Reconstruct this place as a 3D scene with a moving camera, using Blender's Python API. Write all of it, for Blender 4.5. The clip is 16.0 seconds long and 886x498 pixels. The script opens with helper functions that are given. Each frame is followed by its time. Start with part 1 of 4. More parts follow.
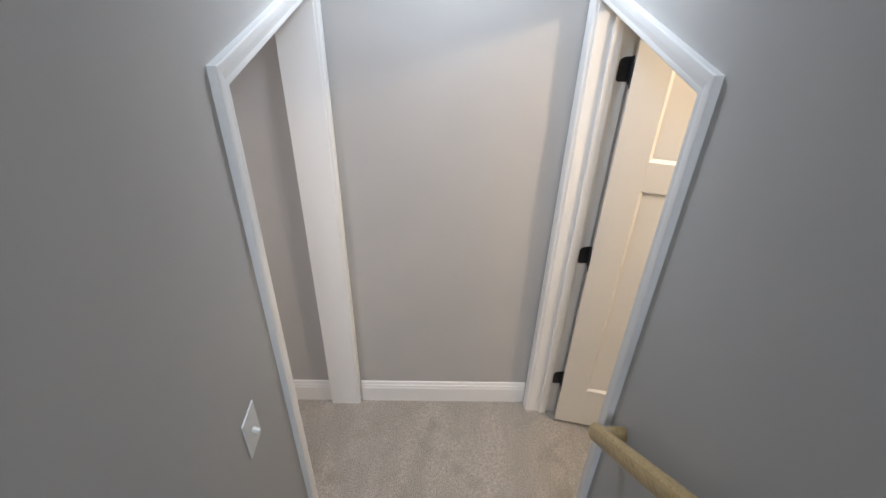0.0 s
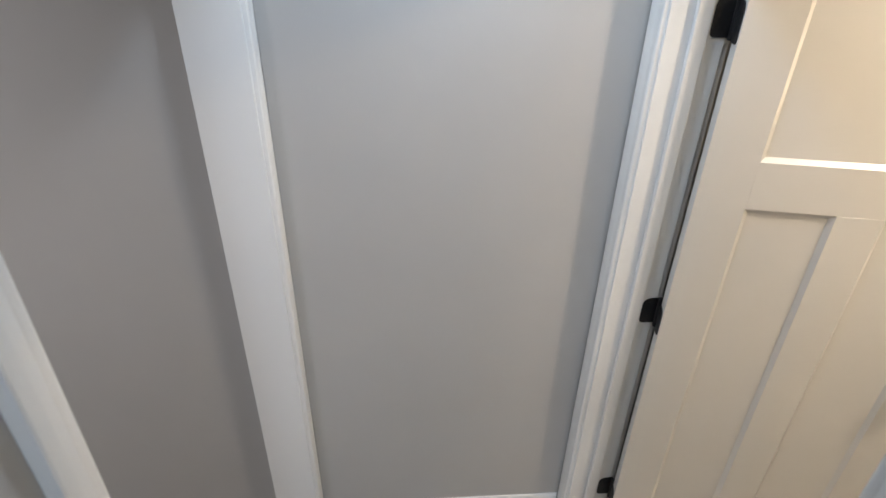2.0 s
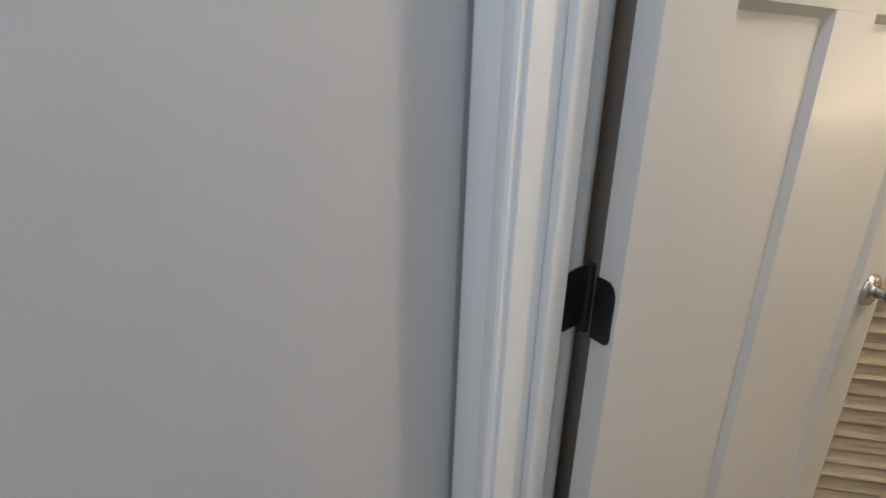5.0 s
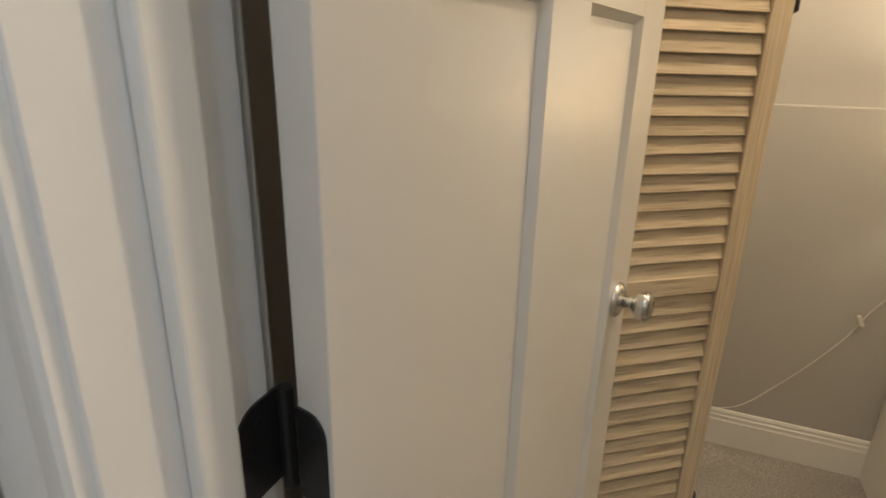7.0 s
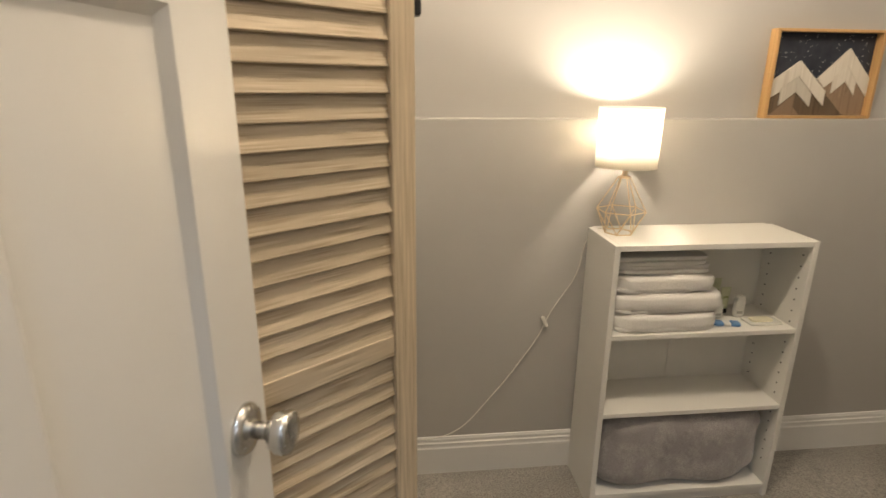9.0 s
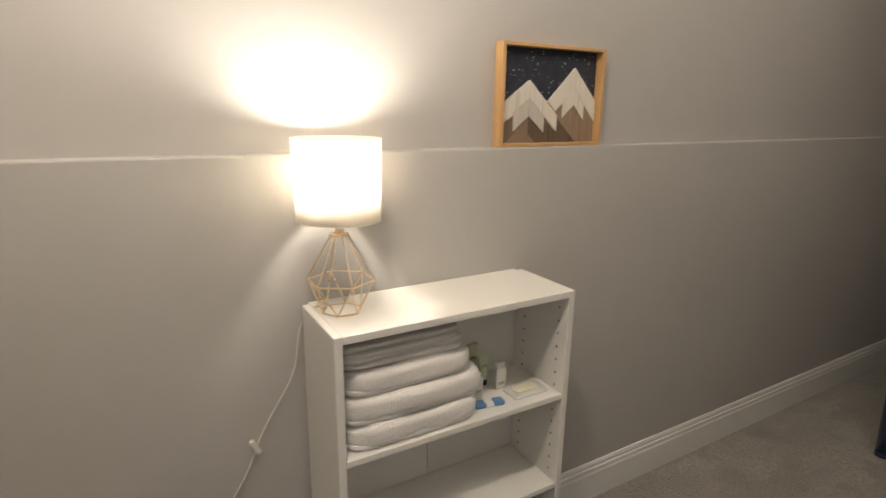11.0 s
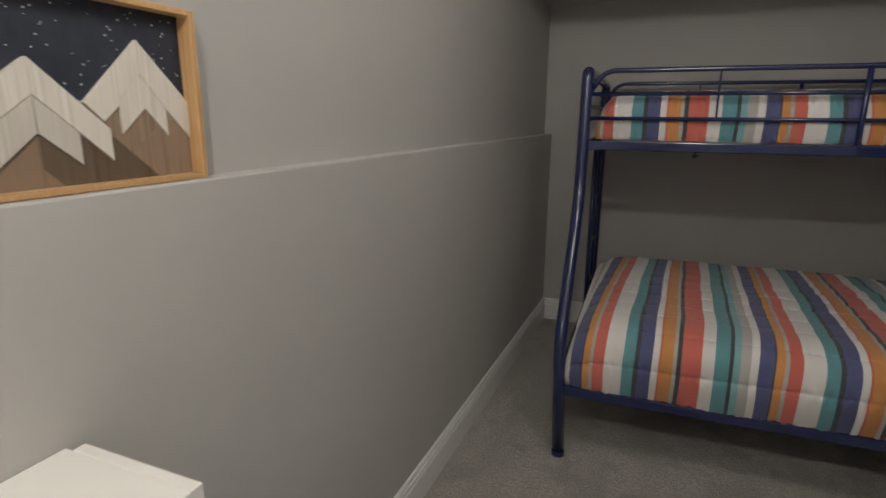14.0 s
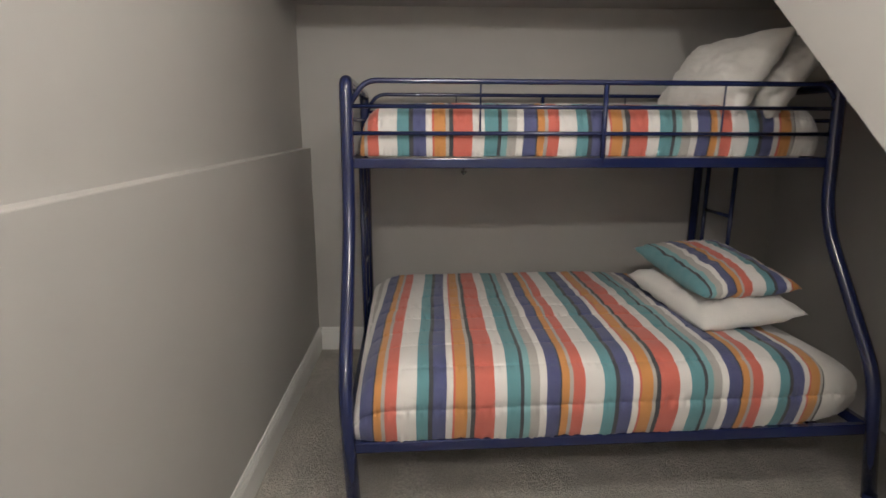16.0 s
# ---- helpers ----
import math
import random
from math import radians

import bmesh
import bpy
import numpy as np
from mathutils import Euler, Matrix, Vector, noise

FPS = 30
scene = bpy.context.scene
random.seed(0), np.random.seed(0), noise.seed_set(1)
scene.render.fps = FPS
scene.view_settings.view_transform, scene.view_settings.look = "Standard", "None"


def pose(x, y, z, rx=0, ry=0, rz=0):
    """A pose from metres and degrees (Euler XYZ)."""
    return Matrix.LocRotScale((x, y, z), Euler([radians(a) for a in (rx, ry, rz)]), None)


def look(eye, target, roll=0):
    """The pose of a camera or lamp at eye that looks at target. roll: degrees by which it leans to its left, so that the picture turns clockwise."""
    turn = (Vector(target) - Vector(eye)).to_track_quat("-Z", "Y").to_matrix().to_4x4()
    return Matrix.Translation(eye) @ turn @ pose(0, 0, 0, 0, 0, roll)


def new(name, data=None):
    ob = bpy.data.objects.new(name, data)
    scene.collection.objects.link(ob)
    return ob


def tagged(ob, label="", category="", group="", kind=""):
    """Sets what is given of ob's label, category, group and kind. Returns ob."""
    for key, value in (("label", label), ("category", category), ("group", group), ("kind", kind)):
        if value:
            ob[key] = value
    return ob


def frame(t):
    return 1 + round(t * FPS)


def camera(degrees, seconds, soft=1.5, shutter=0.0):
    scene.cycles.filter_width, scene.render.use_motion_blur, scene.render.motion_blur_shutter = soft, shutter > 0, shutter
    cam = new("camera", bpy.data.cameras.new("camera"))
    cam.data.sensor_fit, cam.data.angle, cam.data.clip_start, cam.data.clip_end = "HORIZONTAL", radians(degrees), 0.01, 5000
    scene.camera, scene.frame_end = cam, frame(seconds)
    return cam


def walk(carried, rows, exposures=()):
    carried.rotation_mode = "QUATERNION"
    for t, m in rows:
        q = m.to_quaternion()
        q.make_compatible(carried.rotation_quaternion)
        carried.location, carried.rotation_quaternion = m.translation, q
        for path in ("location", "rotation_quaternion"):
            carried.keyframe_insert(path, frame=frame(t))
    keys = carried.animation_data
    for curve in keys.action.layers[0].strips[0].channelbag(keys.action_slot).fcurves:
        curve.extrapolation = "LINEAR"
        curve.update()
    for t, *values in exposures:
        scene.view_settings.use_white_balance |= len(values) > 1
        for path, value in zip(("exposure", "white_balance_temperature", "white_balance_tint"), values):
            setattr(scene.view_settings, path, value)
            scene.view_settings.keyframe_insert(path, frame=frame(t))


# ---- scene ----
cam = camera(77.9, 16.0, shutter=0.3)
PATH = [
    (0, (-0.029, -1.945, 2.476), (-0.003, -0.338, 1.285), 1.4),
    (0.5, (-0.021, -1.804, 2.368), (0.008, -0.151, 1.243), 1.1),
    (1, (-0.064, -1.651, 2.236), (-0.029, 0.021, 1.141), 1.1),
    (1.5, (-0.085, -1.490, 2.102), (-0.023, 0.202, 1.039), 1.0),
    (2, (-0.097, -1.328, 2.016), (0.035, 0.398, 1.014), 1.2),
    (2.5, (-0.154, -1.169, 1.890), (0.096, 0.566, 0.927), 1.9),
    (3, (-0.124, -0.996, 1.791), (0.266, 0.735, 0.869), 1.9),
    (3.2, (-0.117, -0.925, 1.730), (0.349, 0.787, 0.809), 1.9),
    (5.3, (0.120, -0.414, 1.362), (1.440, 0.931, 0.695), 1.8),
    (5.5, (0.188, -0.411, 1.365), (1.467, 0.960, 0.670), 1.5),
    (6, (0.247, -0.362, 1.356), (1.727, 0.814, 0.704), 1.4),
    (6.5, (0.286, -0.345, 1.359), (1.933, 0.593, 0.721), 1.4),
    (7, (0.324, -0.343, 1.364), (2.079, 0.373, 0.726), 1.3),
    (7.5, (0.382, -0.334, 1.360), (2.218, 0.144, 0.726), 1.7),
    (8, (0.475, -0.365, 1.363), (2.361, -0.134, 0.739), 1.6),
    (8.5, (0.593, -0.414, 1.374), (2.496, -0.413, 0.758), 1.0),
    (9, (0.698, -0.467, 1.373), (2.600, -0.674, 0.789), 0.5),
    (9.2, (0.739, -0.488, 1.375), (2.635, -0.767, 0.802), 0.5),
    (11.5, (1.287, -0.919, 1.366), (2.834, -2.089, 0.880), 0.8),
    (12, (1.375, -1.037, 1.373), (2.786, -2.369, 0.889), 0.7),
    (12.5, (1.454, -1.120, 1.372), (2.737, -2.576, 0.889), 0.7),
    (13, (1.544, -1.197, 1.382), (2.677, -2.775, 0.906), 0.6),
    (13.5, (1.613, -1.253, 1.378), (2.552, -2.955, 0.905), 0.6),
    (14, (1.641, -1.324, 1.376), (2.383, -3.120, 0.904), 0.4),
    (14.5, (1.663, -1.441, 1.374), (2.204, -3.309, 0.905), 0.3),
    (15, (1.679, -1.562, 1.388), (2.027, -3.475, 0.921), 0.2),
    (15.5, (1.683, -1.627, 1.394), (1.832, -3.569, 0.941), 0.3),
    (16, (1.709, -1.663, 1.405), (1.646, -3.612, 0.961), 0.2),
]
EXPOSURE = [  # seconds, stops, kelvin, tint
    (0, 0.42, 7400, 14), (1, 0.27, 7400, 13), (2, 0.17, 7000, 11), (3, 0.08, 6700, 10), (5.5, 0.0, 6550, 10), (6.5, -0.15, 7300, 10), (7, -0.15, 7900, 10), (8, -0.02, 7700, 10), (9, 0.0, 6900, 10), (11.5, -0.15, 6150, 11),
    (12.5, -0.25, 5850, 10), (14, 0.0, 5550, 8), (15, 0.44, 5550, 8), (16, 0.87, 5650, 9),
]
walk(cam, [(t, look(eye, target, roll)) for t, eye, target, roll in PATH], EXPOSURE)

# ---- world, lights, exposure ----
world = bpy.data.worlds.new("world")
scene.world = world
world.use_nodes = True
world.node_tree.nodes["Background"].inputs[0].default_value = (0.6, 0.7, 0.9, 1)
world.node_tree.nodes["Background"].inputs[1].default_value = 0.02


def area_lamp(name, m, size, watts, colour, shape="DISK"):
    data = bpy.data.lights.new(name, "AREA")
    data.shape, data.size, data.energy, data.color = shape, size, watts, colour
    ob = new(name, data)
    ob.matrix_world = m
    return ob


def point_lamp(name, place, radius, watts, colour):
    data = bpy.data.lights.new(name, "POINT")
    data.shadow_soft_size, data.energy, data.color = radius, watts, colour
    ob = new(name, data)
    ob.location = place
    return ob


WARM, COOL, NEUTRAL = (1.0, 0.89, 0.74), (0.54, 0.74, 1.0), (1.0, 0.86, 0.7)
area_lamp("landing_light", pose(0.03, -0.34, 2.60), 0.16, 9.0, (0.60, 0.76, 1.0))
area_lamp("stairwell_light", pose(0.03, -4.4, 4.6), 0.8, 40, COOL)
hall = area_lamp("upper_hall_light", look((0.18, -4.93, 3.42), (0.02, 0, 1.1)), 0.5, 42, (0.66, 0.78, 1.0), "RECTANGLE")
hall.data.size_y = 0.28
area_lamp("side_room_light", pose(-1.7, -1.2, 2.36), 0.3, 22, (0.84, 0.87, 1.0))
point_lamp("bedroom_light_and_fill", (1.56, -0.836, 2.405), 0.06, 45, NEUTRAL)
# added fill to even out the bed end; only the lamp above is real
point_lamp("bedroom_light_and_fill", (1.42, -2.55, 2.26), 0.16, 13, NEUTRAL)
point_lamp("lamp_bulb_light", (2.292, -1.195, 1.250), 0.036, 14, WARM)

# ---- materials ----


def material(name):
    mat = bpy.data.materials.new(name)
    mat.use_nodes = True
    nt = mat.node_tree
    return mat, nt, nt.nodes["Principled BSDF"]


def node(nt, kind, **sockets):
    n = nt.nodes.new(kind)
    for key, value in sockets.items():
        n.inputs[key.replace("_", " ")].default_value = value
    return n


def bumped(nt, bsdf, height, strength, distance):
    b = node(nt, "ShaderNodeBump", Strength=strength, Distance=distance)
    nt.links.new(height, b.inputs["Height"])
    nt.links.new(b.outputs[0], bsdf.inputs["Normal"])


def mixed(nt, factor, a, b):
    m = nt.nodes.new("ShaderNodeMix")
    m.data_type = "RGBA"
    nt.links.new(factor, m.inputs[0])
    for socket, value in ((m.inputs[6], a), (m.inputs[7], b)):
        if isinstance(value, tuple):
            socket.default_value = (*value, 1)
        else:
            nt.links.new(value, socket)
    return m.outputs[2]


def where(nt):
    return nt.nodes.new("ShaderNodeNewGeometry").outputs["Position"]


def noisy(nt, scale, detail=3.0, vector=None, low=0.3, high=0.7):
    n = node(nt, "ShaderNodeTexNoise", Scale=scale, Detail=detail)
    nt.links.new(vector or where(nt), n.inputs["Vector"])
    r = nt.nodes.new("ShaderNodeMapRange")
    r.inputs["From Min"].default_value, r.inputs["From Max"].default_value = low, high
    nt.links.new(n.outputs["Fac"], r.inputs["Value"])
    return r.outputs[0]


def paint(name, colour, rough=0.55, bump=0.06, grain=260, vary=0.05, gloss=0.5):
    mat, nt, bsdf = material(name)
    dark = tuple(c * (1 - vary) for c in colour)
    nt.links.new(mixed(nt, noisy(nt, 2.3, 4), dark, colour), bsdf.inputs["Base Color"])
    bsdf.inputs["Roughness"].default_value = rough
    bsdf.inputs["Specular IOR Level"].default_value = gloss
    bumped(nt, bsdf, noisy(nt, grain, 2), bump, 0.002)
    return mat


def plain(name, colour, rough=0.4, metal=0.0, coat=0.0):
    mat, nt, bsdf = material(name)
    bsdf.inputs["Base Color"].default_value = (*colour, 1)
    bsdf.inputs["Metallic"].default_value = metal
    bsdf.inputs["Coat Weight"].default_value = coat
    r = nt.nodes.new("ShaderNodeMapRange")
    r.inputs["To Min"].default_value, r.inputs["To Max"].default_value = rough * 0.8, rough * 1.25
    nt.links.new(noisy(nt, 35, 3), r.inputs["Value"])
    nt.links.new(r.outputs[0], bsdf.inputs["Roughness"])
    return mat


def carpet_material():
    """Cut pile: fine tufts, trodden spots, and broad strokes where the pile lies light or dark."""
    mat, nt, bsdf = material("carpet_pile")
    tuft = noisy(nt, 190, 4, low=0.34, high=0.66)
    clump = noisy(nt, 60, 4, low=0.36, high=0.64)
    spots = noisy(nt, 7.5, 3, low=0.36, high=0.47)
    stretch = node(nt, "ShaderNodeMapping", Scale=(3.2, 1.0, 1.0), Rotation=(0, 0, 0.35))
    nt.links.new(where(nt), stretch.inputs["Vector"])
    swept = noisy(nt, 1.7, 4, stretch.outputs[0], low=0.42, high=0.58)
    lay = mixed(nt, swept, (0.27, 0.252, 0.222), (0.54, 0.505, 0.45))
    worn = mixed(nt, spots, (0.20, 0.182, 0.155), lay)
    soft = mixed(nt, clump, (0.27, 0.25, 0.22), worn)
    fine = mixed(nt, tuft, (0.17, 0.156, 0.132), (0.80, 0.74, 0.65))
    half = nt.nodes.new("ShaderNodeMix")
    half.data_type = "RGBA"
    half.inputs[0].default_value = 0.5
    nt.links.new(fine, half.inputs[6])
    nt.links.new(soft, half.inputs[7])
    nt.links.new(half.outputs[2], bsdf.inputs["Base Color"])
    bsdf.inputs["Roughness"].default_value = 0.95
    bsdf.inputs["Sheen Weight"].default_value = 0.15
    add = nt.nodes.new("ShaderNodeMath")
    nt.links.new(tuft, add.inputs[0])
    nt.links.new(clump, add.inputs[1])
    bumped(nt, bsdf, add.outputs[0], 0.8, 0.008)
    return mat


def wood_material(name, pale, dark, along="Z", scale=1.0, rough=0.5):
    """Straight-grained wood, its grain along one axis of the object."""
    mat, nt, bsdf = material(name)
    coord = nt.nodes.new("ShaderNodeTexCoord").outputs["Object"]
    info = nt.nodes.new("ShaderNodeObjectInfo")
    shift = nt.nodes.new("ShaderNodeVectorMath")
    shift.operation = "SCALE"
    shift.inputs[0].default_value = (7, 5, 9)
    nt.links.new(info.outputs["Random"], shift.inputs["Scale"])
    plus = nt.nodes.new("ShaderNodeVectorMath")
    nt.links.new(coord, plus.inputs[0])
    nt.links.new(shift.outputs[0], plus.inputs[1])
    m = nt.nodes.new("ShaderNodeMapping")
    m.inputs["Scale"].default_value = [5.0 * scale if a == along else 190.0 * scale for a in "XYZ"]
    nt.links.new(plus.outputs[0], m.inputs["Vector"])
    grain = noisy(nt, 1.0, 5, m.outputs[0], 0.38, 0.62)
    m2 = nt.nodes.new("ShaderNodeMapping")
    m2.inputs["Scale"].default_value = [1.6 if a == along else 30.0 for a in "XYZ"]
    nt.links.new(plus.outputs[0], m2.inputs["Vector"])
    figure = node(nt, "ShaderNodeTexWave", Scale=1.3, Distortion=7.0, Detail=2.0)
    nt.links.new(m2.outputs[0], figure.inputs["Vector"])
    one = mixed(nt, grain, dark, pale)
    half = mixed(nt, figure.outputs["Fac"], tuple(0.6 * p + 0.4 * d for p, d in zip(pale, dark)), one)
    hue = nt.nodes.new("ShaderNodeHueSaturation")
    r = nt.nodes.new("ShaderNodeMapRange")
    r.inputs["To Min"].default_value, r.inputs["To Max"].default_value = 0.82, 1.12
    nt.links.new(info.outputs["Random"], r.inputs["Value"])
    nt.links.new(r.outputs[0], hue.inputs["Value"])
    nt.links.new(half, hue.inputs["Color"])
    nt.links.new(hue.outputs[0], bsdf.inputs["Base Color"])
    bsdf.inputs["Roughness"].default_value = rough
    bumped(nt, bsdf, grain, 0.15, 0.001)
    return mat


NAVY_, ORANGE_, RED_, TEAL_ = (0.062, 0.072, 0.2), (0.58, 0.25, 0.055), (0.58, 0.125, 0.085), (0.11, 0.285, 0.32)
DARK_, WHITE_, GREY_, PALE_ = (0.03, 0.034, 0.045), (0.75, 0.72, 0.69), (0.44, 0.41, 0.38), (0.20, 0.40, 0.43)
STRIPES = [(NAVY_, 45), (DARK_, 6), (ORANGE_, 24), (GREY_, 14), (RED_, 40), (WHITE_, 66), (TEAL_, 42), (DARK_, 15), (NAVY_, 46), (WHITE_, 24),
           (RED_, 8), (ORANGE_, 40), (GREY_, 14), (DARK_, 15), (RED_, 68), (WHITE_, 44), (TEAL_, 48), (DARK_, 13), (PALE_, 23), (GREY_, 34), (WHITE_, 27)]


def stripe_material(name, axis, start, period, object_space=False, way=1, skew=0.0):
    """Woven cotton with printed stripes across one axis."""
    mat, nt, bsdf = material(name)
    spot = nt.nodes.new("ShaderNodeTexCoord").outputs["Object"] if object_space else where(nt)
    wob = node(nt, "ShaderNodeTexNoise", Scale=3.0, Detail=1.0)
    nt.links.new(spot, wob.inputs["Vector"])
    sep = nt.nodes.new("ShaderNodeSeparateXYZ")
    nt.links.new(spot, sep.inputs[0])

    def math_node(op, a, b):
        n = nt.nodes.new("ShaderNodeMath")
        n.operation = op
        for socket, value in zip(n.inputs, (a, b)):
            if isinstance(value, (int, float)):
                socket.default_value = value
            else:
                nt.links.new(value, socket)
        return n.outputs[0]

    along = math_node("MULTIPLY", math_node("SUBTRACT", start, sep.outputs["XYZ".index(axis)]), way)
    along = math_node("ADD", along, math_node("MULTIPLY", math_node("SUBTRACT", wob.outputs["Fac"], 0.5), 0.02))
    along = math_node("ADD", along, math_node("MULTIPLY", math_node("ADD", sep.outputs["Y"], 3.45), skew))
    u = math_node("FRACT", math_node("DIVIDE", math_node("ADD", along, 20 * period), period), 0)
    ramp = nt.nodes.new("ShaderNodeValToRGB")
    ramp.color_ramp.interpolation = "CONSTANT"
    total, at = sum(w for _, w in STRIPES), 0.0
    for k, (colour, width) in enumerate(STRIPES):
        stop = ramp.color_ramp.elements[0] if k == 0 else ramp.color_ramp.elements[1] if k == 1 else ramp.color_ramp.elements.new(at / total)
        stop.position, stop.color = at / total, (*colour, 1)
        at += width
    nt.links.new(u, ramp.inputs[0])
    weave = noisy(nt, 420, 2, spot)
    soft = mixed(nt, weave, (0.5, 0.48, 0.45), ramp.outputs[0])
    half = nt.nodes.new("ShaderNodeMix")
    half.data_type = "RGBA"
    half.inputs[0].default_value = 0.88
    nt.links.new(soft, half.inputs[6])
    nt.links.new(ramp.outputs[0], half.inputs[7])
    nt.links.new(half.outputs[2], bsdf.inputs["Base Color"])
    bsdf.inputs["Roughness"].default_value = 0.85
    bsdf.inputs["Sheen Weight"].default_value = 0.2
    bumped(nt, bsdf, weave, 0.25, 0.001)
    return mat


def cloth_material(name, colour, scale=300, bump=0.3, distance=0.002):
    mat, nt, bsdf = material(name)
    weave, fold = noisy(nt, scale, 3), noisy(nt, 14, 3)
    one = mixed(nt, weave, tuple(c * 0.82 for c in colour), colour)
    nt.links.new(mixed(nt, fold, tuple(c * 0.9 for c in colour), one), bsdf.inputs["Base Color"])
    bsdf.inputs["Roughness"].default_value = 0.9
    bsdf.inputs["Sheen Weight"].default_value = 0.25
    bumped(nt, bsdf, weave, bump, distance)
    return mat


def plush_material():
    """Brushed plush: the nap lies light or dark in patches."""
    mat, nt, bsdf = material("grey_plush")
    nap, fibre = noisy(nt, 13, 3, low=0.44, high=0.62), noisy(nt, 260, 3)
    one = mixed(nt, nap, (0.32, 0.30, 0.30), (0.47, 0.44, 0.43))
    nt.links.new(mixed(nt, fibre, (0.26, 0.24, 0.24), one), bsdf.inputs["Base Color"])
    bsdf.inputs["Roughness"].default_value = 0.9
    bsdf.inputs["Sheen Weight"].default_value = 0.6
    bumped(nt, bsdf, nap, 0.4, 0.006)
    return mat


def shade_material():
    mat, nt, bsdf = material("lamp_shade_fabric")
    nt.nodes.remove(bsdf)
    diffuse = node(nt, "ShaderNodeBsdfDiffuse", Color=(0.9, 0.89, 0.86, 1))
    through_cloth = node(nt, "ShaderNodeBsdfTranslucent", Color=(0.93, 0.9, 0.84, 1))
    mix = node(nt, "ShaderNodeMixShader", Fac=0.93)
    nt.links.new(diffuse.outputs[0], mix.inputs[1])
    nt.links.new(through_cloth.outputs[0], mix.inputs[2])
    nt.links.new(mix.outputs[0], nt.nodes["Material Output"].inputs["Surface"])
    return mat


def bulb_material():
    mat, nt, bsdf = material("lit_bulb")
    bsdf.inputs["Emission Color"].default_value = (1, 0.8, 0.55, 1)
    bsdf.inputs["Emission Strength"].default_value = 30
    return mat


WALL = paint("grey_wall_paint", (0.46, 0.445, 0.42), 0.58, 0.045, 230)
CEILING = paint("white_ceiling_paint", (0.75, 0.74, 0.71), 0.8, 0.12, 120)
TRIM = paint("white_trim_paint", (0.78, 0.77, 0.74), 0.32, 0.03, 90, 0.03)
DOOR = paint("white_door_paint", (0.76, 0.74, 0.69), 0.30, 0.03, 320, 0.03, 1.0)
door_coat = DOOR.node_tree.nodes["Principled BSDF"]
door_coat.inputs["Coat Weight"].default_value, door_coat.inputs["Coat Roughness"].default_value = 0.8, 0.28
CARPET = carpet_material()
PINE = wood_material("pale_pine", (0.64, 0.53, 0.375), (0.40, 0.31, 0.2), "X")
PINE_UP = wood_material("pale_pine_stile", (0.64, 0.53, 0.375), (0.40, 0.31, 0.2), "Z")
OAK = wood_material("varnished_rail_wood", (0.5, 0.36, 0.18), (0.34, 0.22, 0.09), "Y", rough=0.35)
FRAME_WOOD = wood_material("light_frame_wood", (0.6, 0.38, 0.17), (0.42, 0.24, 0.1), "Z", rough=0.45)
BLACK = plain("black_iron", (0.012, 0.012, 0.013), 0.42)
NICKEL = plain("satin_nickel", (0.62, 0.61, 0.58), 0.24, 1.0)
BLUE = plain("navy_enamel", (0.014, 0.021, 0.082), 0.2, 0.0, 0.6)
GOLD = plain("brushed_gold_wire", (0.84, 0.68, 0.46), 0.32, 1.0)
LAMINATE = paint("white_laminate", (0.76, 0.745, 0.7), 0.4, 0.02, 60, 0.02)
CORD = plain("clear_gold_cord", (0.74, 0.71, 0.64), 0.25)
PLASTIC = plain("white_plastic", (0.75, 0.74, 0.7), 0.35)
COMFORTER = stripe_material("striped_comforter", "X", 1.281, 0.659, skew=0.022)
COMFORTER_TOP = stripe_material("striped_comforter_upper", "X", 1.320, 0.712)
STRIPED_CASE = stripe_material("striped_pillowcase", "Y", -0.657, 0.56, True, -1)
COTTON = cloth_material("white_cotton", (0.84, 0.81, 0.77))
TERRY = cloth_material("white_terry", (0.86, 0.84, 0.8), 240, 0.5, 0.0025)
PLUSH = plush_material()
SHADE = shade_material()
BULB = bulb_material()
SKY_BLUE = plain("dark_navy_board", (0.018, 0.022, 0.035), 0.6)
SNOW = wood_material("whitewashed_wood", (0.7, 0.66, 0.58), (0.55, 0.5, 0.42), "Z", 0.7, 0.7)
BROWN_DARK = wood_material("dark_stained_wood", (0.17, 0.12, 0.075), (0.09, 0.06, 0.035), "Z", 0.7, 0.65)
BROWN = wood_material("brown_stained_wood", (0.32, 0.225, 0.15), (0.2, 0.135, 0.085), "Z", 0.7, 0.65)
STAR = plain("star_paint", (0.6, 0.6, 0.58), 0.6)
HOLE = plain("hole_shadow", (0.05, 0.045, 0.04), 0.9)
GREEN = plain("green_label", (0.28, 0.34, 0.12), 0.4)
BLUE_PACK = plain("blue_wrapper", (0.12, 0.26, 0.48), 0.35)
CLEAR_PACK = plain("milky_wrapper", (0.68, 0.68, 0.63), 0.2)
GREEN_PACK = plain("pale_green_plastic", (0.60, 0.63, 0.44), 0.3)
SOAP = plain("pale_soap", (0.72, 0.69, 0.52), 0.4)
GREY_PRINT = plain("grey_print", (0.42, 0.42, 0.38), 0.5)

# ---- builders ----


